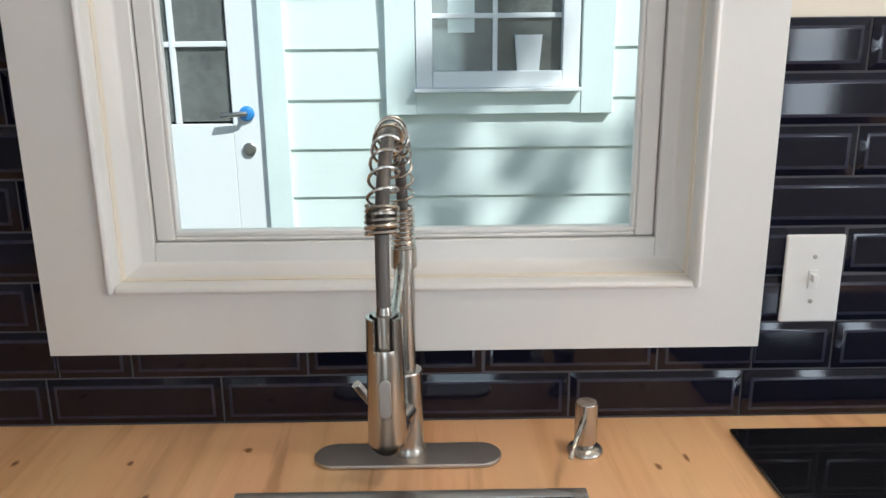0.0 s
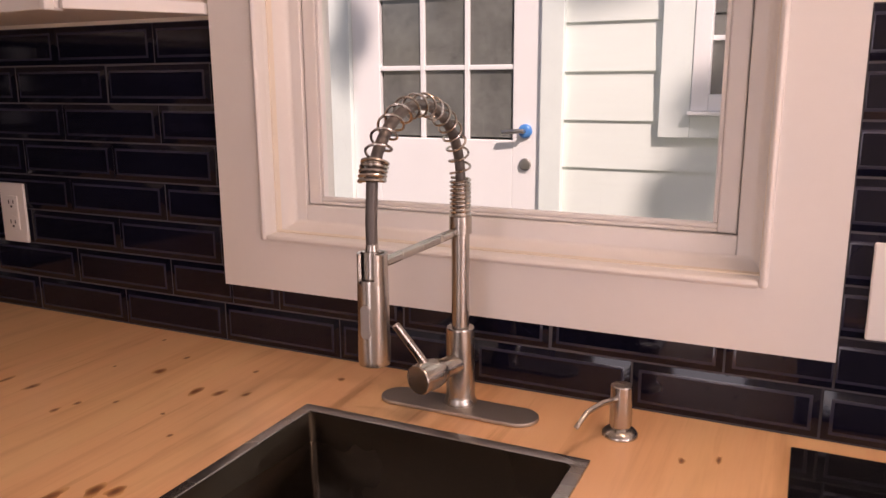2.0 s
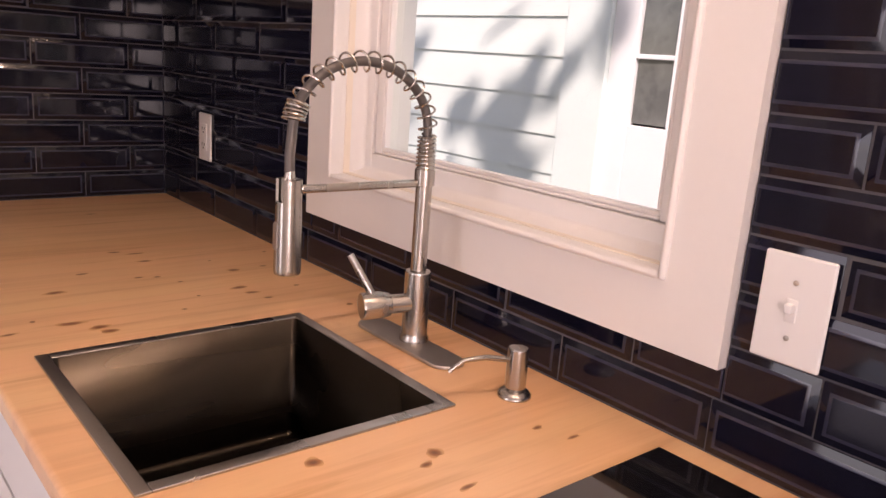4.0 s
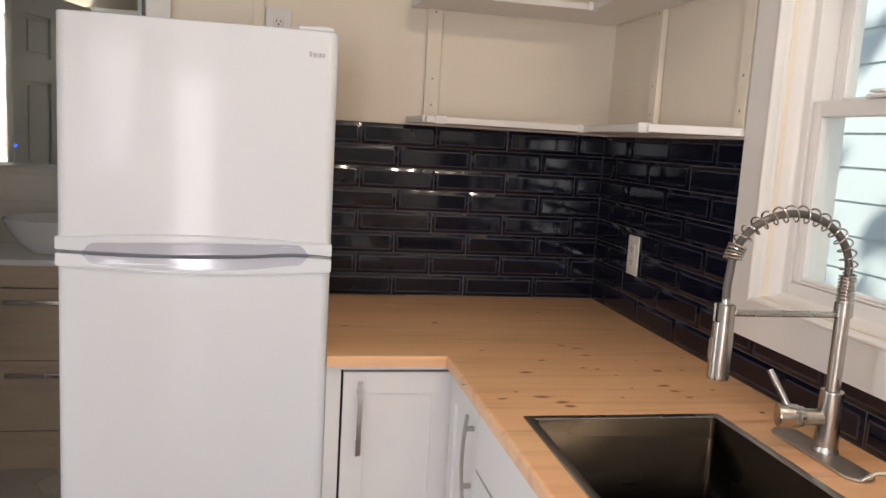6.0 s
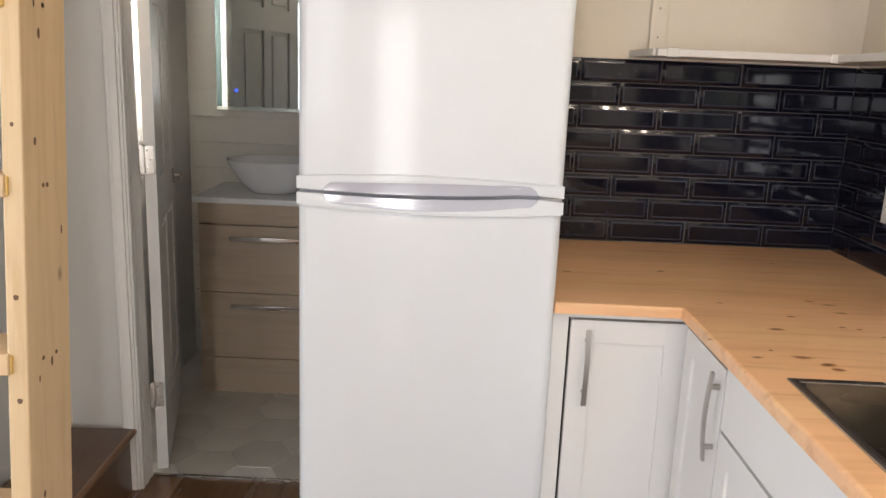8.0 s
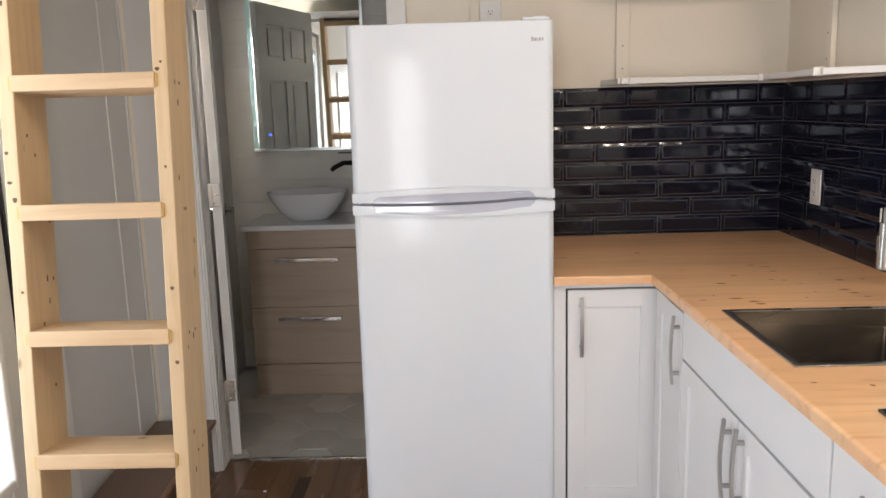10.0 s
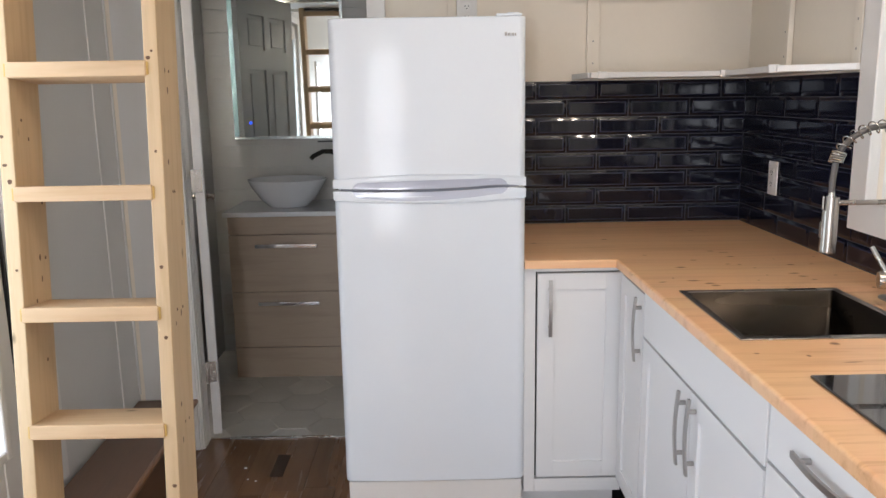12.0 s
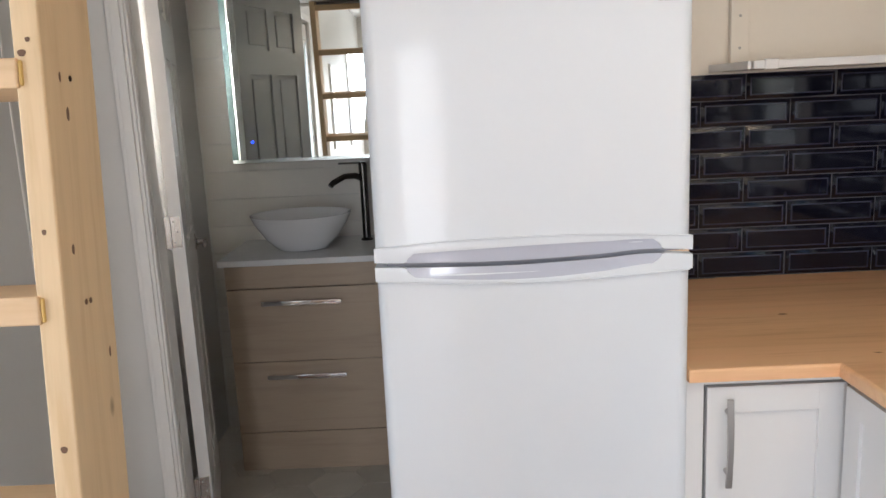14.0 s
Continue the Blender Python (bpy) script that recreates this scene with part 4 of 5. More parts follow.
make_fridge()
base = thing("fridge_plinth", "white painted box plinth under the refrigerator", "plinth")
part("front_board", box((-1.478, -0.694, 0.0), (-0.926, -0.676, 0.199), 0.002), M_TRIM, base)
part("side_board", box((-1.478, -0.676, 0.0), (-1.460, -0.06, 0.199), 0.002), M_TRIM, base)
part("side_board", box((-0.944, -0.676, 0.0), (-0.926, -0.06, 0.199), 0.002), M_TRIM, base)


# ---- outlets and switch ----
def plate(name, label, m, kind, w=0.070, h=0.117):
    """Cover plate in local x (across), z (up), facing local -y."""
    s = thing(name, label, "switch" if kind == "switch" else "outlet", m=m)
    part("cover_plate", box((-w / 2, -0.006, -h / 2), (w / 2, 0, h / 2), 0.003), M_PLATE, s)
    if kind == "switch":
        part("toggle_frame", box((-0.006, -0.0075, -0.0125), (0.006, -0.0055, 0.0125), 0.001), M_PLATE, s)
        part("toggle", box((-0.004, -0.016, -0.002), (0.004, -0.006, 0.008), 0.0015), M_PLATE, s)
        for z in (-0.030, 0.030):
            part("screw", lathe([(0.0004, 0.0075), (0.003, 0.007), (0.003, 0.005)], m=Matrix.Translation((0, 0, z)) @ Matrix.Rotation(radians(90), 4, "X"), steps=10), M_SCREW, s)
    else:
        if kind == "decora":
            part("insert", box((-0.0165, -0.008, -0.0335), (0.0165, -0.0055, 0.0335), 0.0012), M_PLATE, s)
        for z in (-0.0195, 0.0195):
            f = part("socket_face", lathe([(0.0004, 0.0086), (0.014, 0.0084), (0.0152, 0.006)], m=Matrix.Translation((0, 0, z)) @ Matrix.Rotation(radians(90), 4, "X"), steps=24), M_PLATE, s)
            for sx, hh in ((-0.0063, 0.008), (0.0063, 0.0065)):
                part("slot", box((sx - 0.001, -0.0092, z - hh / 2 + 0.002), (sx + 0.001, -0.0085, z + hh / 2 + 0.002)), M_SLOT, f)
            part("ground_slot", box((-0.0022, -0.0092, z - 0.009), (0.0022, -0.0085, z - 0.005)), M_SLOT, f)
    return s


EAST = Matrix.Rotation(radians(-90), 4, "Z")
plate("wall_outlet", "white decorator outlet on the dark tiles in the corner", Matrix.Translation((-0.0045, -0.301, 1.110)) @ EAST, "decora")
plate("light_switch", "white toggle switch plate on dark tiles beside the window", Matrix.Translation((-0.0045, -1.822, 1.113)) @ EAST, "switch", 0.076, 0.118)
plate("fridge_outlet", "white duplex outlet on the cream wall above the refrigerator", pose(-1.058, 0.005, 1.712), "duplex", 0.076, 0.118)
setting("trim_raceway", boxes(((-1.130, -0.008, 1.455), (-1.100, 0.005, 1.80)), ((-1.130, -0.008, 1.80), (-1.025, 0.005, 2.09)), bevel=0.001), M_WALL, "cream painted wire cover board", "trim")


# ---- ladder ----
def make_ladder():
    lean = math.atan(0.10)
    lad = thing("loft_ladder", "raw spruce loft ladder with notched rungs leaning to the loft", "ladder", m=Matrix.Translation((0, -1.244, 0.0)) @ Matrix.Rotation(-lean, 4, "X"))
    x0, x1, wd = -2.229, -1.838, 0.035
    for a in (x0, x1 - wd):
        part("rail", box((a, 0.0, 0.0), (a + wd, 0.140, 2.30), 0.003), M_LADDER, lad)
    c = math.cos(lean)
    for i in range(7):
        z = (0.331 + 0.293 * i) / c
        r = part("rung", box((x0 + wd - 0.006, -0.006, z - 0.037), (x1 - wd + 0.006, 0.133, z), 0.0035), M_RUNG, lad)
        for gx in (x1 - wd + 0.0055, x0 + wd - 0.0105):
            part("glue_bead", box((gx, -0.0035, z - 0.034), (gx + 0.005, 0.010, z - 0.003), 0.002), M_GLUE, r, "yellow dried glue at the joint")
        for ax in (x0 - 0.0004, x1 - 0.0016):
            for oy in (0.058 + 0.012 * math.sin(i * 2.1), 0.082 + 0.016 * math.sin(i * 1.3)):
                part("nail_hole", lathe([(0.0042, 0.0), (0.0042, 0.002)], m=Matrix.Translation((ax, oy, z - 0.018)) @ Matrix.Rotation(radians(90), 4, "Y"), steps=8), M_NAILHOLE, r)


make_ladder()


def ladder_knots():
    # small knots on the visible faces of both rails
    lad = next(o for o in bpy.data.objects if o.name == "loft_ladder")
    r = random.Random(17)
    bm = bmesh.new()
    bm.faces.new([bm.verts.new((math.cos(a) * (1 + 0.12 * math.sin(3 * a)), math.sin(a) * (1 + 0.1 * math.cos(2 * a)), 0)) for a in [2 * math.pi * i / 16 for i in range(16)]])
    me = mesh_of("knot", bm, M_NAILHOLE)
    rails = [o for o in lad.children if o.name.startswith("rail")]
    for rail, xr in zip(rails, (-2.229 + 0.035, -1.838)):
        for k in range(22):
            o = new("knot", me)
            o.parent = rail
            z = r.uniform(0.25, 2.2)
            if k % 3:
                o.matrix_basis = Matrix.Translation((xr + 0.0004, r.uniform(0.015, 0.118), z)) @ Matrix.Rotation(radians(90), 4, "Y") @ Matrix.Diagonal((r.uniform(0.004, 0.009), r.uniform(0.0025, 0.005), 1, 1))
            else:
                o.matrix_basis = Matrix.Translation((xr - r.uniform(0.008, 0.027), -0.0004, z)) @ Matrix.Rotation(radians(90), 4, "X") @ Matrix.Diagonal((r.uniform(0.003, 0.006), r.uniform(0.003, 0.007), 1, 1))


ladder_knots()


# ---- wooden step along the side wall ----
st = thing("wooden_step", "dark stained wooden step box with rounded nosing by the wall", "step", m=Matrix.Translation((-2.172, 0, 0)) @ Matrix.Rotation(0.042, 4, "Z") @ Matrix.Translation((2.172, -0.012, 0)))
part("tread", box((LEFT + 0.002, -0.862, 0.200), (-2.176, -0.004, 0.222), 0.003), M_STEP, st)
part("nosing", tube([(-2.172, -0.862, 0.211), (-2.172, -0.004, 0.211)], 0.0115, 14), M_NOSE, st)
part("riser", box((-2.20, -0.85, 0.0), (-2.184, -0.004, 0.1995), 0.002), M_STEP, st)
part("end_riser", box((LEFT + 0.002, -0.85, 0.0), (-2.2005, -0.834, 0.1995), 0.002), M_STEP, st)


for cx, cy, cr in ((-1.942, -0.186, 0.007), (-1.912, -0.278, 0.004), (-1.879, -0.292, 0.0045)):
    ch = tagged(part("paint_chip", prism([(cx + cr * q[0], cy + cr * q[1]) for q in ((-1, -0.3), (0.1, -0.9), (0.9, -0.2), (0.5, 0.7), (-0.6, 0.8))], 2, 0.0002, 0.0014), M_TRIM), "small white flake of dry paint on the brown floor", "paint chip", "paint chips")


# ---- bathroom doorway, door ----
cz = 2.10
pf = bmesh.new()
for dx0, dx1, dy in ((-2.205, -2.192, -0.014), (-2.192, -2.166, -0.020), (-2.166, -2.156, -0.015), (-2.156, -2.1485, -0.011)):
    add_box(pf, (dx0, dy, 0.0), (dx1, 0.0055, cz - 0.001), 0.002, 1)
setting("trim_door_casing", pf, M_TRIM, "white stepped door casing of the bathroom doorway", "trim")
setting("trim_door_head", box((-2.147, -0.018, 2.032), (-1.36, 0.0055, cz - 0.001), 0.002), M_TRIM, "white head casing of the bathroom doorway", "trim")
setting("trim_door_casing_far", box((-1.428, -0.018, 0.0), (-1.36, 0.0055, 2.03), 0.002), M_TRIM, "white door casing behind the refrigerator", "trim")
setting("trim_door_jamb", boxes(((-2.1563, -0.004, 0.0), (-2.1535, 0.086, 2.03)), ((-2.1532, 0.020, 0.0), (-2.150, 0.045, 2.03)), bevel=0.001), M_TRIM, "white doorway jamb with stop", "trim")
setting("trim_threshold", box((-2.152, 0.080, 0.0), (-1.431, 0.094, 0.006), 0.001), M_STEEL, "thin metal threshold strip", "trim")


def make_door():
    # local: hinge at the origin, door along +x, faces at y -0.035 and 0, swings about z
    ang = 106.0
    m = Matrix.Translation((-2.146, 0.108, 0.0)) @ Matrix.Rotation(radians(ang), 4, "Z")
    dr = tagged(new("door_1"), "white six-panel bathroom door standing wide open", "door", kind="structure")
    dr.matrix_basis = m
    W, H, T = 0.70, 2.015, 0.035
    slab = bmesh.new()
    cols = ((0.105, 0.312), (0.388, 0.595))
    rows = ((0.22, 0.86), (1.02, 1.58), (1.70, 1.90))
    xs = sorted({0, W, *[v for c in cols for v in c]})
    zs = sorted({0.012, H, *[v for r in rows for v in r]})
    for a, b in zip(xs, xs[1:]):
        for c, d in zip(zs, zs[1:]):
            hole = any(abs(a - q[0]) < 1e-6 for q in cols) and any(abs(c - q[0]) < 1e-6 for q in rows)
            t = 0.010 if hole else 0.0
            add_box(slab, (a, -T + t, c), (b, -t, d))
    part("slab", slab, M_TRIM, dr)
    for c in cols:
        for r in rows:
            for y0, y1 in ((-T + 0.003, -T + 0.0095), (-0.0095, -0.003)):
                bm = box((c[0] + 0.022, y0, r[0] + 0.022), (c[1] - 0.022, y1, r[1] - 0.022), 0.006, 2)
                part("raised_panel", bm, M_TRIM, dr)
    for z in (0.29, 1.09, 1.83):
        h = part("hinge", boxes(((-0.0022, -0.030, z - 0.045), (-0.0004, -0.002, z + 0.045)), bevel=0.0006), M_STEEL, dr, "satin nickel butt hinge")
        part("jamb_leaf", box((-0.013, -0.002, z - 0.045), (-0.011, 0.016, z + 0.045), 0.0005), M_STEEL, h)
        part("hinge_pin", lathe([(0.005, -0.048), (0.005, 0.048)], (-0.006, 0.004, z), 12), M_STEEL, h)
        for dz in (-0.03, 0, 0.03):
            part("screw", lathe([(0.003, 0), (0.003, 0.0008)], m=Matrix.Translation((-0.0022, -0.016 + (0.006 if dz else -0.004), z + dz)) @ Matrix.Rotation(radians(-90), 4, "Y"), steps=8), M_SCREW, h)
    for s, y in ((-1, -T), (1, 0.0)):
        mm = Matrix.Translation((W - 0.065, y, 0.955)) @ Matrix.Rotation(radians(90 if s < 0 else -90), 4, "X")
        k = part("door_knob", lathe([(0.030, 0.0), (0.030, 0.004), (0.014, 0.008), (0.011, 0.020), (0.011, 0.040), (0.009, 0.042)], m=mm, steps=24), M_STEEL, dr, "satin nickel lever handle")
        part("lever", box((W - 0.165, y + s * 0.034 - 0.006, 0.947), (W - 0.058, y + s * 0.034 + 0.006, 0.963), 0.005), M_STEEL, k)


make_door()

# ---- bathroom ----
for i in range(17):
    z0 = 0.10 + 0.118 * i
    part("shiplap_board", box((LEFT + 0.012, BATH_BACK, z0 + 0.0015), (-0.902, BATH_BACK + 0.011, min(z0 + 0.1165, CEIL_LOW - 0.002)), 0.0006), M_SHIPLAP, wall_bath)



def make_vanity():
    v = thing("bathroom_vanity", "grey oak vanity with two drawers and a white top", "vanity")
    x0, x1, y0, y1 = -2.214, -1.612, 0.80, 1.246
    part("carcass", box((x0 + 0.002, y0 + 0.019, 0.005), (x1 - 0.002, y1, 0.838)), M_VANITY, v)
    part("top_panel", box((x0, y0, 0.752), (x1, y0 + 0.018, 0.838), 0.001), M_VANITY, v)
    part("plinth", box((x0, y0 + 0.002, 0.005), (x1, y0 + 0.018, 0.164), 0.001), M_VANITY, v)
    for z0, z1, hz in ((0.458, 0.746, 0.694), (0.168, 0.4555, 0.400)):
        d = part("drawer_front", box((x0, y0, z0), (x1, y0 + 0.018, z1), 0.0012), M_VANITY, v)
        h = part("handle", box((-2.080, y0 - 0.026, hz - 0.009), (-1.775, y0 - 0.018, hz + 0.009), 0.002), M_CHROME, d, "flat chrome bar handle")
        for hx in (-2.06, -1.795):
            part("handle_post", box((hx - 0.006, y0 - 0.018, hz - 0.006), (hx + 0.006, y0 + 0.001, hz + 0.006), 0.001), M_CHROME, h)
    part("worktop", box((x0 - 0.022, y0 - 0.012, 0.8385), (x1 + 0.010, y1 + 0.002, 0.862), 0.003), M_QUARTZ, v, "white stone top")


make_vanity()
bs = thing("vessel_basin", "white oval ceramic vessel basin on the vanity top", "basin")
prof = [(0.095, 0.0), (0.11, 0.003), (0.16, 0.045), (0.205, 0.105), (0.222, 0.138), (0.2235, 0.142), (0.220, 0.1425), (0.212, 0.137), (0.19, 0.10), (0.14, 0.045), (0.08, 0.022), (0.01, 0.018)]
part("bowl", lathe(prof, (-1.945, 1.000, 0.8625), 48, sx=0.90, sy=0.78), M_CERAMIC, bs)
part("drain", lathe([(0.001, 0.0), (0.020, 0.0), (0.022, -0.002)], (-1.955, 1.0, 0.8825), 20), M_CHROME, bs)


def make_bath_tap():
    t = thing("basin_tap", "dark gunmetal tall vessel tap behind the basin", "tap")
    x, y, z = -1.700, 1.130, 0.8625
    part("column", lathe([(0.026, 0), (0.026, 0.004), (0.017, 0.010), (0.0165, 0.28), (0.018, 0.282), (0.018, 0.315), (0.016, 0.318)], (x, y, z), 24), M_DARKMETAL, t)
    part("spout", tube([(x, y, z + 0.255), (x - 0.03, y - 0.022, z + 0.270), (x - 0.07, y - 0.05, z + 0.272), (x - 0.115, y - 0.08, z + 0.250), (x - 0.125, y - 0.088, z + 0.238)], [0.013, 0.013, 0.012, 0.012, 0.011], 14), M_DARKMETAL, t)
    part("lever", box((x - 0.10, y - 0.012, z + 0.318), (x + 0.014, y + 0.012, z + 0.325), 0.003), M_DARKMETAL, t)


make_bath_tap()
mi = thing("led_mirror", "frameless mirror with a frosted light strip and blue touch dot", "mirror")
MX0, MX1, MZ0, MZ1 = -2.255, -1.655, 1.195, 1.985
part("glass", box((MX0, BATH_BACK - 0.030, MZ0), (MX1, BATH_BACK - 0.025, MZ1), 0.001), M_MIRROR, mi)
part("back_box", box((MX0 + 0.03, BATH_BACK - 0.0245, MZ0 + 0.03), (MX1 - 0.03, BATH_BACK - 0.0005, MZ1 - 0.03)), M_GASKET, mi)
part("light_strip", box((MX0 + 0.001, BATH_BACK - 0.0308, MZ0 + 0.016), (MX0 + 0.026, BATH_BACK - 0.0302, MZ1 - 0.016)), M_LED, mi, "frosted light strip")
for lo, hi in (((MX1 - 0.016, MZ0 + 0.016), (MX1 - 0.001, MZ1 - 0.016)), ((MX0 + 0.001, MZ0 + 0.001), (MX1 - 0.001, MZ0 + 0.0155)), ((MX0 + 0.001, MZ1 - 0.0155), (MX1 - 0.001, MZ1 - 0.001))):
    part("frosted_edge", box((lo[0], BATH_BACK - 0.0308, lo[1]), (hi[0], BATH_BACK - 0.0302, hi[1])), M_FROST, mi, "blurred mirror edge band")
part("touch_dot", lathe([(0.0065, 0), (0.0065, 0.0006)], m=Matrix.Translation((-2.165, BATH_BACK - 0.0301, 1.283)) @ Matrix.Rotation(radians(90), 4, "X"), steps=16), M_BLUEDOT, mi, "blue touch light")
bw = tagged(new("window_2"), "small white window in the bathroom side wall", "window", kind="structure")
part("frame", ring(LEFT - 0.08, LEFT + 0.012, 0.382, 0.618, 1.202, 1.898, 0.02, 0.003), M_SASH, bw)
g = part("pane", box((LEFT - 0.05, 0.402, 1.222), (LEFT - 0.046, 0.598, 1.878)), M_DOORGLASS, bw)
g.visible_shadow = False

# ---- entry door with large glass, side and end windows ----
ed = tagged(new("door_2"), "white entry door with a large glass light and black hardware", "door", kind="structure")
part("slab", ring(LEFT - 0.055, LEFT - 0.010, -1.745, -0.850, 0.02, 2.03, 0.105, 0.003), M_TRIM, ed)
part("lite_frame", ring(LEFT - 0.006, LEFT + 0.008, -1.650, -0.935, 0.425, 1.935, 0.030, 0.006), M_TRIM, ed)
part("lower_panel", box((LEFT - 0.050, -1.640, 0.126), (LEFT - 0.014, -0.956, 0.4235)), M_TRIM, ed)
g = part("pane", box((LEFT - 0.034, -1.640, 0.424), (LEFT - 0.028, -0.956, 1.925)), M_DOORGLASS, ed, "clear door glass")
g.visible_shadow = False
part("weather_strip", box((LEFT - 0.02, -0.8490, 0.02), (LEFT - 0.002, -0.8385, 2.04)), M_BLACK, ed, "black weather strip")
for z in (0.95, 1.15):
    part("lock_rose", box((LEFT - 0.0095, -1.730, z - 0.03), (LEFT + 0.004, -1.670, z + 0.03), 0.004), M_BLACK, ed)
part("lever_handle", box((LEFT + 0.03, -1.71, 0.945), (LEFT + 0.045, -1.60, 0.962), 0.004), M_BLACK, ed)
part("handle_neck", box((LEFT + 0.004, -1.708, 0.945), (LEFT + 0.03, -1.692, 0.962), 0.003), M_BLACK, ed)
setting("trim_entry_casing", boxes(((LEFT, -0.838, 0.0), (LEFT + 0.012, -0.746, 2.10)), ((LEFT, -0.7455, 0.224), (LEFT + 0.016, -0.655, 2.10)), ((LEFT, -1.83, 0.0), (LEFT + 0.016, -1.76, 2.10)), ((LEFT, -1.76, 2.05), (LEFT + 0.016, -0.8385, 2.10)), bevel=0.003), M_TRIM, "white casing round the entry door", "trim")
# added slab, out of view, stops direct sun from reaching the ladder
setting("roof_eave", box((LEFT - 1.35, -5.3, 2.22), (LEFT - 0.125, -0.6, 2.30), 0.004), M_TRIM, "added unseen white slab that blocks sun along the entry side", "roof")
w3 = tagged(new("window_3"), "white side window in the main room", "window", kind="structure")
part("frame", ring(LEFT - 0.09, LEFT + 0.014, -3.098, -2.802, 1.002, 1.778, 0.035, 0.003), M_SASH, w3)
# invented frame, out of view, round the opening of the rear fill lamp
w5 = tagged(new("added_window_4"), "added unseen white window frame round the rear fill light", "window", kind="structure")
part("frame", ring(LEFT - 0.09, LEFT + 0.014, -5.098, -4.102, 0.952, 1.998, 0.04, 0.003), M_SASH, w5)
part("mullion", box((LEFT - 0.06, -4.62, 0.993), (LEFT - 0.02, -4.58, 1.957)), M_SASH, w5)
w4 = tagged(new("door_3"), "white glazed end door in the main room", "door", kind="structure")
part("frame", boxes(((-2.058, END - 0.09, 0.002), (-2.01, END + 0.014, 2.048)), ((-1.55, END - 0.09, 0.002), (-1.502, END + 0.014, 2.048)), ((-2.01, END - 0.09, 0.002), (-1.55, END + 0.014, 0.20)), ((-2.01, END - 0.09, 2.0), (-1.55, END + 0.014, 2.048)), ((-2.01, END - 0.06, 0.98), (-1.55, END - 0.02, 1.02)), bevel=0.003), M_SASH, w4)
cl = thing("ceiling_lamp", "white two-bulb ceiling lamp over the counter, switched on", "lamp")
part("holder_bar", box((-0.56, -2.03, CEIL_HIGH - 0.03), (-0.07, -1.97, CEIL_HIGH - 0.0005), 0.008), M_SASH, cl)
for bx_ in (-0.43, -0.20):
    part("bulb_cup", lathe([(0.020, -0.030), (0.022, -0.055), (0.034, -0.085), (0.032, -0.087)], (bx_, -2.0, CEIL_HIGH), 24), M_SASH, cl)
    part("bulb", lathe([(0.001, -0.112), (0.016, -0.110), (0.027, -0.098), (0.030, -0.0875)], (bx_, -2.0, CEIL_HIGH), 20), M_BULB, cl)

# ---- outside ----
setting("ground", box((-400, -400, -0.75), (400, 400, -0.62)), M_GROUND, "dry gravel yard between the houses", "ground")


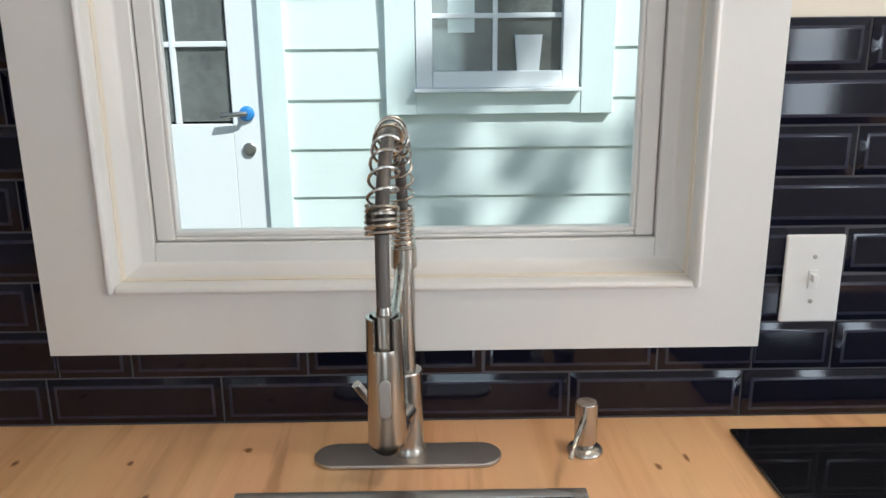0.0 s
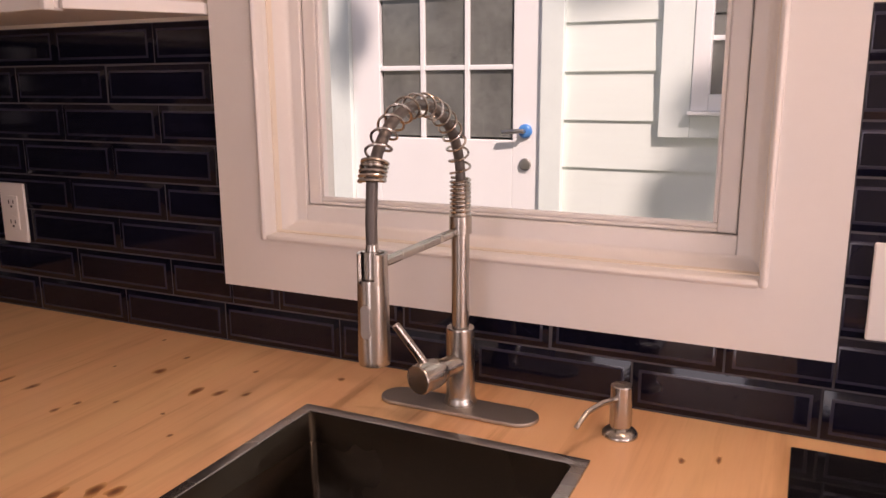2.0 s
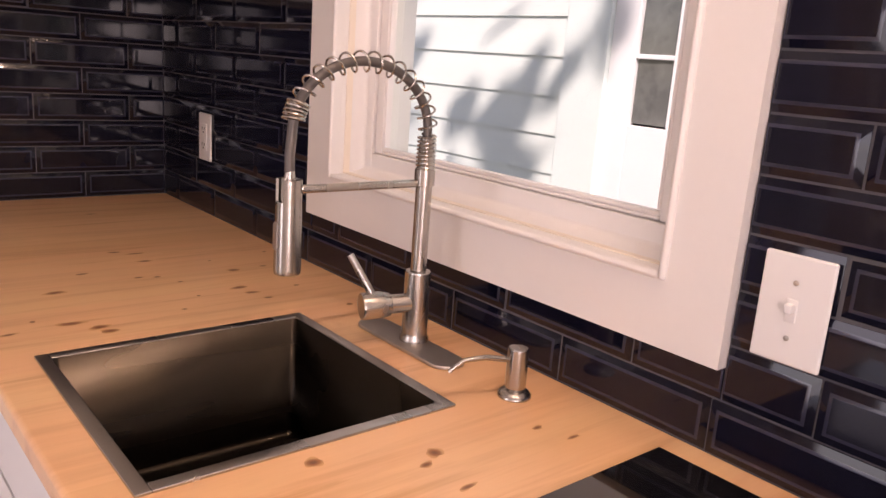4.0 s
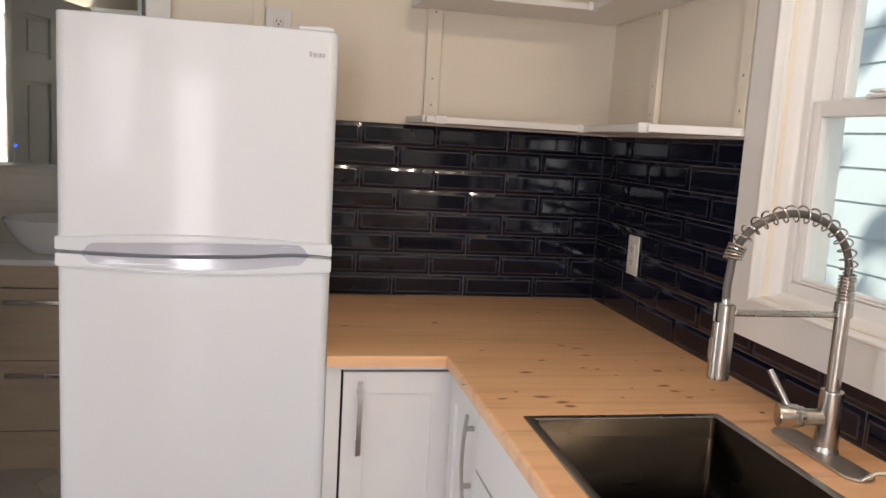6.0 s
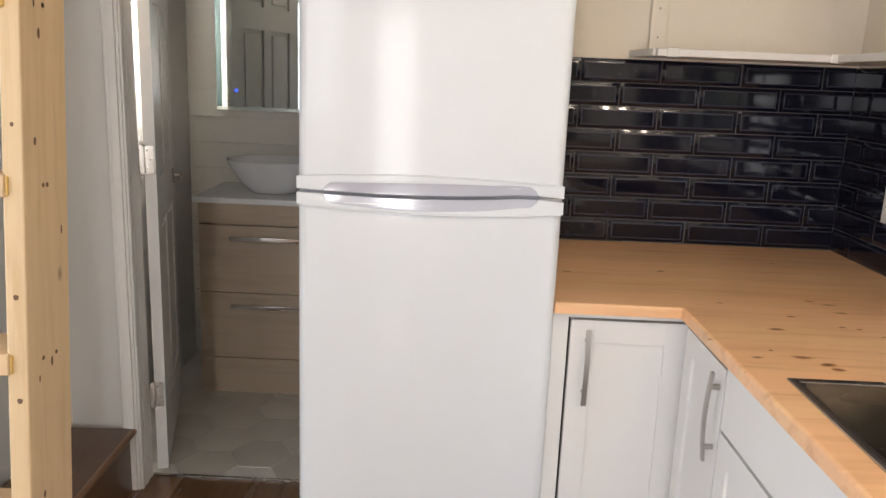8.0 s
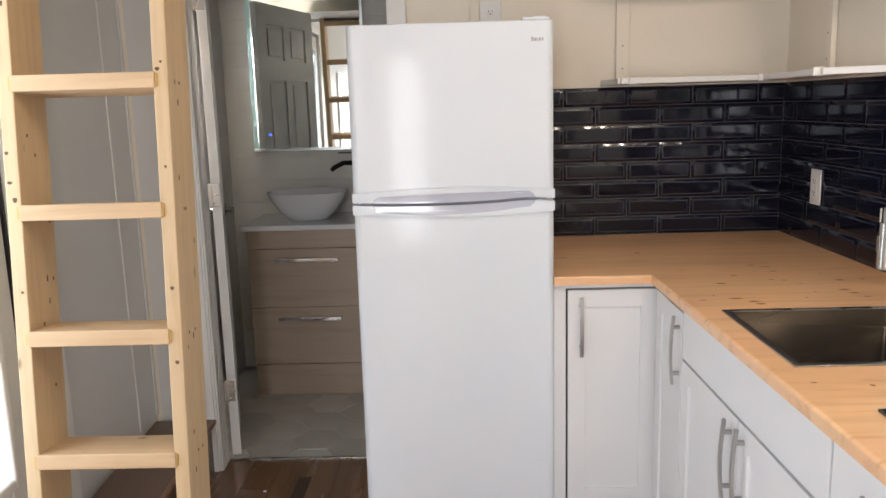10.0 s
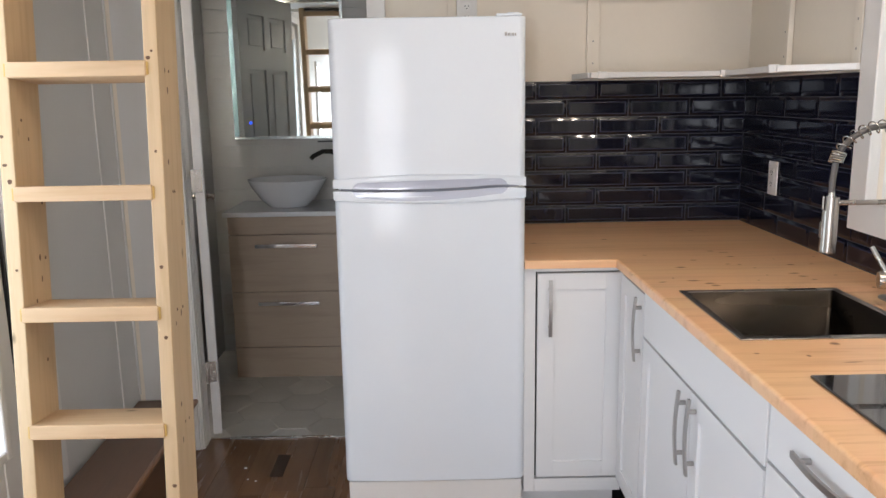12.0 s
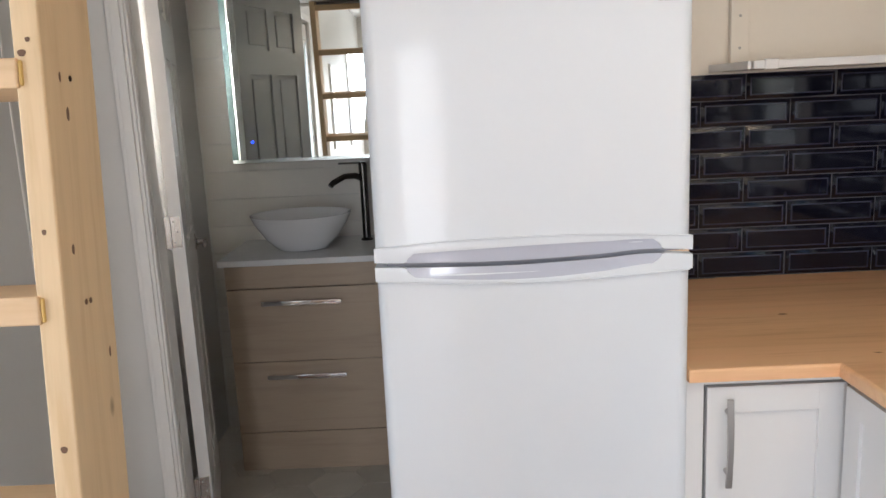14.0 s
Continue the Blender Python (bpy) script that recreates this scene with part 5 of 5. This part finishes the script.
def make_house():
    h = thing("neighbour_house", "pale green clapboard house with white door and window close by", "house")
    X = 2.25
    zt, zb = 5.3, -0.62
    door = (-0.738, 0.585, -0.5, 2.35)
    wnd = (-2.06, -1.145, 1.125, 2.45)
    holes = [door, wnd]
    part("wall", wall_bm(0, X + 0.03, 0.15, (-6, 8), (zb, zt), [(-0.637, 0.31, -0.5, 2.2), (-1.92, -1.262, 1.25, 2.3)]), M_HOUSETRIM, h)
    for i in range(31):
        z0 = 1.197 - 0.201 * 9 + 0.201 * i
        if z0 < zb or z0 > zt - 0.1:
            continue
        segs = [(-6.0, 8.0)]
        for a0, a1, b0, b1 in holes:
            if z0 + 0.1 > b0 and z0 + 0.1 < b1:
                segs = [q for s in segs for q in ((s[0], min(s[1], a0)), (max(s[0], a1), s[1])) if q[1] - q[0] > 0.01]
        for a, b in segs:
            bm = bmesh.new()
            v = [bm.verts.new(q) for q in ((X + 0.011, a, z0), (X + 0.03, a, z0), (X + 0.03, a, z0 + 0.225), (X + 0.023, a, z0 + 0.225), (X + 0.011, b, z0), (X + 0.03, b, z0), (X + 0.03, b, z0 + 0.225), (X + 0.023, b, z0 + 0.225))]
            for f in ((0, 1, 2, 3), (7, 6, 5, 4), (0, 4, 5, 1), (1, 5, 6, 2), (2, 6, 7, 3), (3, 7, 4, 0)):
                bm.faces.new([v[k] for k in f])
            part("siding_board", bm, M_SIDING, h)
    part("door_casing", boxes(((X - 0.016, -0.738, -0.5), (X + 0.03, -0.640, 2.35)), ((X - 0.016, 0.31, -0.5), (X + 0.03, 0.585, 2.35)), ((X - 0.016, -0.64, 2.2), (X + 0.03, 0.31, 2.35)), bevel=0.003), M_HOUSETRIM, h)
    d = part("door", boxes(((X + 0.01, -0.636, -0.5), (X + 0.055, -0.507, 2.19)), ((X + 0.01, 0.160, -0.5), (X + 0.055, 0.309, 2.19)), ((X + 0.01, -0.507, -0.5), (X + 0.055, 0.160, 1.103)), ((X + 0.01, -0.507, 2.07), (X + 0.055, 0.160, 2.19)), bevel=0.004), M_HOUSEWHITE, h, "white door with nine glass panes")
    for k in range(3):
        for j in range(3):
            y0, z0 = -0.507 + 0.2225 * k, 1.103 + 0.318 * j
            part("pane", box((X + 0.030, y0 + 0.010, z0 + 0.010), (X + 0.034, y0 + 0.2125, z0 + 0.308)), M_DARKGLASS, d)
    for k in (1, 2):
        part("muntin", box((X + 0.014, -0.507 + 0.2225 * k - 0.011, 1.103), (X + 0.036, -0.507 + 0.2225 * k + 0.011, 2.07), 0.003), M_HOUSEWHITE, d)
    for j in (1, 2):
        part("muntin", box((X + 0.016, -0.507, 1.103 + 0.318 * j - 0.011), (X + 0.0355, 0.160, 1.103 + 0.318 * j + 0.011), 0.003), M_HOUSEWHITE, d)
    part("door_lever", tube([(X - 0.002, -0.568, 1.145), (X - 0.035, -0.568, 1.147), (X - 0.040, -0.545, 1.147), (X - 0.040, -0.475, 1.140)], 0.010, 10), M_PULL, d, "silver lever")
    part("lever_rose", lathe([(0.031, 0), (0.031, 0.010), (0.020, 0.022)], m=Matrix.Translation((X + 0.010, -0.568, 1.145)) @ Matrix.Rotation(radians(-90), 4, "Y"), steps=20), M_BLUE, d, "blue protective film")
    part("deadbolt", lathe([(0.027, 0), (0.027, 0.012), (0.018, 0.018)], m=Matrix.Translation((X + 0.010, -0.570, 1.000)) @ Matrix.Rotation(radians(-90), 4, "Y"), steps=20), M_PULL, d, "satin round deadbolt")
    part("window_casing", boxes(((X - 0.016, -1.262, 1.133), (X + 0.03, -1.140, 2.45)), ((X - 0.016, -2.06, 1.133), (X + 0.03, -1.93, 2.45)), ((X - 0.016, -1.93, 2.3), (X + 0.03, -1.262, 2.45)), ((X - 0.012, -1.93, 1.134), (X + 0.03, -1.262, 1.222)), bevel=0.003), M_HOUSETRIM, h)
    w = part("window", boxes(((X - 0.022, -1.329, 1.240), (X + 0.05, -1.263, 2.3)), ((X - 0.022, -1.918, 1.240), (X + 0.05, -1.850, 2.3)), ((X - 0.022, -1.850, 1.240), (X + 0.05, -1.329, 1.305)), ((X - 0.022, -1.850, 2.24), (X + 0.05, -1.329, 2.3)), bevel=0.004), M_HOUSEWHITE, h, "white grilled window")
    part("sill", box((X - 0.055, -1.925, 1.224), (X + 0.02, -1.255, 1.2395), 0.003), M_HOUSEWHITE, w)
    for k in range(2):
        for j in range(3):
            part("pane", box((X + 0.022, -1.850 + 0.2605 * k, 1.303 + 0.312 * j), (X + 0.026, -1.590 + 0.2605 * k, 1.607 + 0.312 * j)), M_DARKGLASS, w)
    part("muntin", box((X + 0.010, -1.592, 1.30), (X + 0.030, -1.572, 2.24), 0.003), M_HOUSEWHITE, w)
    for j in (1, 2, 3):
        part("muntin", box((X + 0.011, -1.850, 1.208 + 0.312 * j - 0.010), (X + 0.0295, -1.329, 1.208 + 0.312 * j + 0.010), 0.003), M_HOUSEWHITE, w)
    # paper sheet and a pale cup behind the glass read as light shapes on the pane
    part("paper_sheet", box((X + 0.0185, -1.500, 1.455), (X + 0.0205, -1.392, 1.90)), M_HOUSETRIM, w, "pale paper taped on the pane")
    part("white_cup", lathe([(0.045, 0.0), (0.056, 0.14), (0.050, 0.14), (0.04, 0.01)], (X + 0.0, -1.715, 1.305), 20, sx=0.25), M_HOUSEWHITE, w, "white cup on the sash")
    part("roof", prism([(X - 0.45, zt - 0.05), (X - 0.45, zt + 0.03), (X + 3.0, zt + 1.6), (X + 6.4, zt - 0.02), (X + 6.4, zt - 0.1)], 1, -6.3, 8.3), M_ROOF, h)
    part("far_wall", boxes(((X + 0.181, 7.85, zb), (X + 6.0, 8.0, zt - 0.06)), ((X + 0.181, -6, zb), (X + 6.0, -5.85, zt - 0.06)), ((X + 5.85, -5.849, zb), (X + 6.0, 7.849, zt - 0.06))), M_SIDING, h)


make_house()


def make_tree(name, base, height, spread, count, seed, leaf):
    """Broad-leaved tree: tapered bent trunk, limbs, and a crown of single leaves."""
    r = random.Random(seed)
    t = thing(name, "broad-leaved tree casting dappled shade between the houses", "tree", m=Matrix.Translation(base))
    bm = bmesh.new()
    trunk = [Vector((0.05 * math.sin(i * 0.9), 0.05 * math.cos(i * 1.3), height * 0.62 * i / 8)) for i in range(9)]
    add_tube(bm, trunk, [0.16 - 0.012 * i for i in range(9)], 10)
    tips = []
    for i in range(16):
        z0 = trunk[3 + i % 6]
        a = i * 2.4 + r.uniform(-0.3, 0.3)
        ln = spread * r.uniform(0.55, 1.0)
        tip = z0 + Vector((math.cos(a) * ln, math.sin(a) * ln, height * r.uniform(0.12, 0.38)))
        mid = (z0 + tip) / 2 + Vector((0, 0, -0.12))
        add_tube(bm, [z0, mid, tip], [0.05, 0.03, 0.012], 6)
        tips += [tip, mid, (tip + mid) / 2]
    part("trunk", bm, M_BARK, t)
    verts, faces = [], []
    for i in range(count):
        c = r.choice(tips) + Vector((r.gauss(0, 0.30), r.gauss(0, 0.30), r.gauss(0, 0.26)))
        s = leaf * r.uniform(0.6, 1.2)
        rot = Euler((r.uniform(-1.1, 1.1), r.uniform(-1.1, 1.1), r.uniform(0, 6.28))).to_matrix()
        k = len(verts)
        for q in ((-0.5, 0, 0), (-0.2, 0.26, 0.03), (0.2, 0.24, 0.03), (0.55, 0, -0.05), (0.2, -0.24, 0.03), (-0.2, -0.26, 0.03)):
            verts.append(c + rot @ (Vector(q) * s))
        faces += [(k, k + 1, k + 2, k + 3), (k, k + 3, k + 4, k + 5)]
    me = bpy.data.meshes.new("crown")
    me.from_pydata(verts, [], faces)
    me.materials.append(M_LEAF)
    c = new("crown", me)
    c.parent = t


make_tree("tree", (-4.02, -1.90, -0.62), 10.7, 2.4, 1000, 5, 0.34)
make_tree("tree", (-3.5, -8.0, -0.62), 10.6, 2.2, 800, 9, 0.34)

# ---- pieces: floor boards, hexagon tiles, wall tiles ----
board_mesh = {}
rnd = random.Random(11)
x = LEFT + 0.002
while x < -0.02:
    y = END + 0.01 - rnd.uniform(0, 0.5)
    while y < 0.088:
        ln = rnd.choice((0.5, 0.7, 0.95))
        a, b = max(y, END + 0.005), min(y + ln, 0.0885)
        w = min(0.118, -0.004 - x)
        if b - a > 0.02 and not (a > -0.6 and x > -0.85):
            key = (round(b - a, 3), round(w, 3))
            if key not in board_mesh:
                bm = box((0.0003, 0.0003, -0.004), (w - 0.0003, b - a - 0.0003, 0.0), 0.0006, 1)
                board_mesh[key] = mesh_of("floor_board", bm, M_FLOOR)
            o = new("floor_board", board_mesh[key])
            o.parent = floor
            o.location = (x, a, 0)
        y += ln
    x += 0.118
part("dark_board_end", box((-1.836, -0.262, -0.0005), (-1.785, -0.076, 0.0006)), M_DARKSTAIN, floor, "dark stained board end")
R = 0.115
hexm = {}


def hex_mesh(clip):
    bm = bmesh.new()
    pts = [(R * 0.985 * math.cos(radians(60 * k)), R * 0.985 * math.sin(radians(60 * k))) for k in range(6)]
    lo, hi = [bm.verts.new((*q, 0.0)) for q in pts], [bm.verts.new((q[0] * 0.99, q[1] * 0.99, 0.004)) for q in pts]
    bm.faces.new(hi)
    for k in range(6):
        bm.faces.new((lo[k], lo[(k + 1) % 6], hi[(k + 1) % 6], hi[k]))
    if clip is not None:
        geom = list(bm.verts) + list(bm.edges) + list(bm.faces)
        bmesh.ops.bisect_plane(bm, geom=geom, plane_co=(0, clip, 0), plane_no=(0, -1, 0), clear_outer=True)
    return mesh_of("hex_tile", bm, M_HEX, False)


for i in range(-2, 12):
    for j in range(0, 8):
        cx = LEFT + 0.06 + i * R * 1.5
        cy = 0.16 + (j + (0.5 if i % 2 else 0)) * R * math.sqrt(3)
        if cy - R > BATH_BACK or cx + R > -0.9 or cx - R < LEFT - 0.05 or cy > BATH_BACK - 0.1 or cy < 0.05:
            continue
        clip = round(0.097 - cy, 3) if cy - R < 0.097 else None
        if clip not in hexm:
            hexm[clip] = hex_mesh(clip)
        o = new("hex_tile", hexm[clip])
        o.parent = bath_floor
        o.location = (cx, cy, 0.0042)

PITCH, ROW, ROWS = 0.2345, 0.0675, 8
tile_mesh = {}
TILE_RND = random.Random(21)


def tile(parent, axis, a0, a1, z0, z1, cut0, cut1, cut_t=False, cut_b=False):
    """A bevelled wall tile over a0..a1 along the wall; cut sides keep no bevel."""
    w, h = a1 - a0 - 0.003, z1 - z0 - 0.003
    if w < 0.004 or h < 0.004:
        return
    key = (axis, round(w, 3), round(h, 3), cut0, cut1, cut_t, cut_b)
    if key not in tile_mesh:
        b, d0, d1 = 0.0105, 0.0040, 0.0076
        i0, i1 = (0.0 if cut0 else b), (0.0 if cut1 else b)
        it, ib = (0.0 if cut_t else b), (0.0 if cut_b else b)
        if i0 + i1 > w - 0.002:
            i0 = i1 = 0.0
        bm = bmesh.new()
        rows = [[(0, 0), (w, 0), (w, h), (0, h)], [(0, 0), (w, 0), (w, h), (0, h)], [(i0, ib), (w - i1, ib), (w - i1, h - it), (i0, h - it)]]
        vv = []
        for q, d in zip(rows, (-0.004, d0, d1)):
            vv.append([bm.verts.new((-d, u, v) if axis == 0 else (u, -d, v)) for u, v in q])
        for p0, p1 in zip(vv, vv[1:]):
            for k in range(4):
                bm.faces.new((p0[k], p0[(k + 1) % 4], p1[(k + 1) % 4], p1[k]))
        bm.faces.new(vv[2])
        r = bmesh.ops.bevel(bm, geom=[e for e in bm.edges if all(v in vv[2] for v in e.verts)], offset=0.0021, segments=3, profile=0.5, affect="EDGES")
        for f in r["faces"]:
            f.material_index = 1
        tile_mesh[key] = mesh_of("wall_tile", bm, M_TILE)
        tile_mesh[key].materials.append(M_ARRIS)
    o = new("wall_tile", tile_mesh[key])
    o.parent = parent
    o.location = (0.0036, a0 + 0.0015, z0 + 0.0015) if axis == 0 else (a0 + 0.0015, 0.0036, z0 + 0.0015)
    tilt, turn = TILE_RND.gauss(0, 0.006), TILE_RND.gauss(0, 0.004)
    o.rotation_euler = (0, tilt, turn) if axis == 0 else (tilt, 0, turn)


def lowered(z):
    # courses beyond the window are squeezed above the second row
    base = TOP + 0.001 + 2 * ROW
    return z if z <= base else base + (z - base) * 0.960


def tile_run(parent, axis, lo, hi, first_joint, blocks):
    """Rows of tiles in half bond between lo and hi; blocks (a0, a1, z0) keep a window free."""
    for r in range(ROWS):
        z0, z1 = TOP + 0.001 + r * ROW, TOP + 0.001 + (r + 1) * ROW
        j = first_joint + (PITCH / 2 if r % 2 else 0)
        while j > lo:
            j -= PITCH
        while j < hi:
            a0, a1 = max(j, lo), min(j + PITCH, hi)
            spans = [(a0, a1, z0, z1, a0 > j + 1e-6, a1 < j + PITCH - 1e-6, False)]
            for b0, b1, bz in blocks:
                nxt = []
                for s in spans:
                    if s[3] <= bz or s[1] <= b0 or s[0] >= b1:
                        nxt.append(s)
                        continue
                    if s[2] < bz:
                        low = (max(s[0], b0), min(s[1], b1))
                        nxt.append((low[0], low[1], s[2], bz, s[4] or s[0] < b0, s[5] or s[1] > b1, True))
                    if s[0] < b0:
                        nxt.append((s[0], b0, s[2], s[3], s[4], True, s[6]))
                    if s[1] > b1:
                        nxt.append((b1, s[1], s[2], s[3], True, s[5], s[6]))
                spans = nxt
            for s in spans:
                za, zb = s[2], s[3]
                if blocks and s[1] <= blocks[0][0] + 1e-6:
                    za, zb = lowered(za), lowered(zb)
                tile(parent, axis, s[0], s[1], za, zb, s[4], s[5], s[6])
            j += PITCH


setting("trim_grout_north", box((-0.96, 0.0006, TOP - 0.05), (0.0055, 0.0059, TOP + ROWS * ROW + 0.001)), M_GROUT, "dark grout bed behind the wall tiles", "trim")
setting("trim_grout_east", boxes(((0.0006, -2.9, TOP - 0.05), (0.0055, -1.754, lowered(TOP + ROWS * ROW) + 0.001)), ((0.0006, -1.754, TOP - 0.05), (0.0055, -0.831, 1.026)), ((0.0006, -0.831, TOP - 0.05), (0.0055, -0.002, TOP + ROWS * ROW + 0.001))), M_GROUT, "dark grout bed behind the wall tiles", "trim")
tile_run(wall_north, 1, -0.96, -0.0026, -0.682, [])
tile_run(wall_east, 0, -2.88, -0.0006, -1.043, [(-1.757, -0.828, 1.023)])
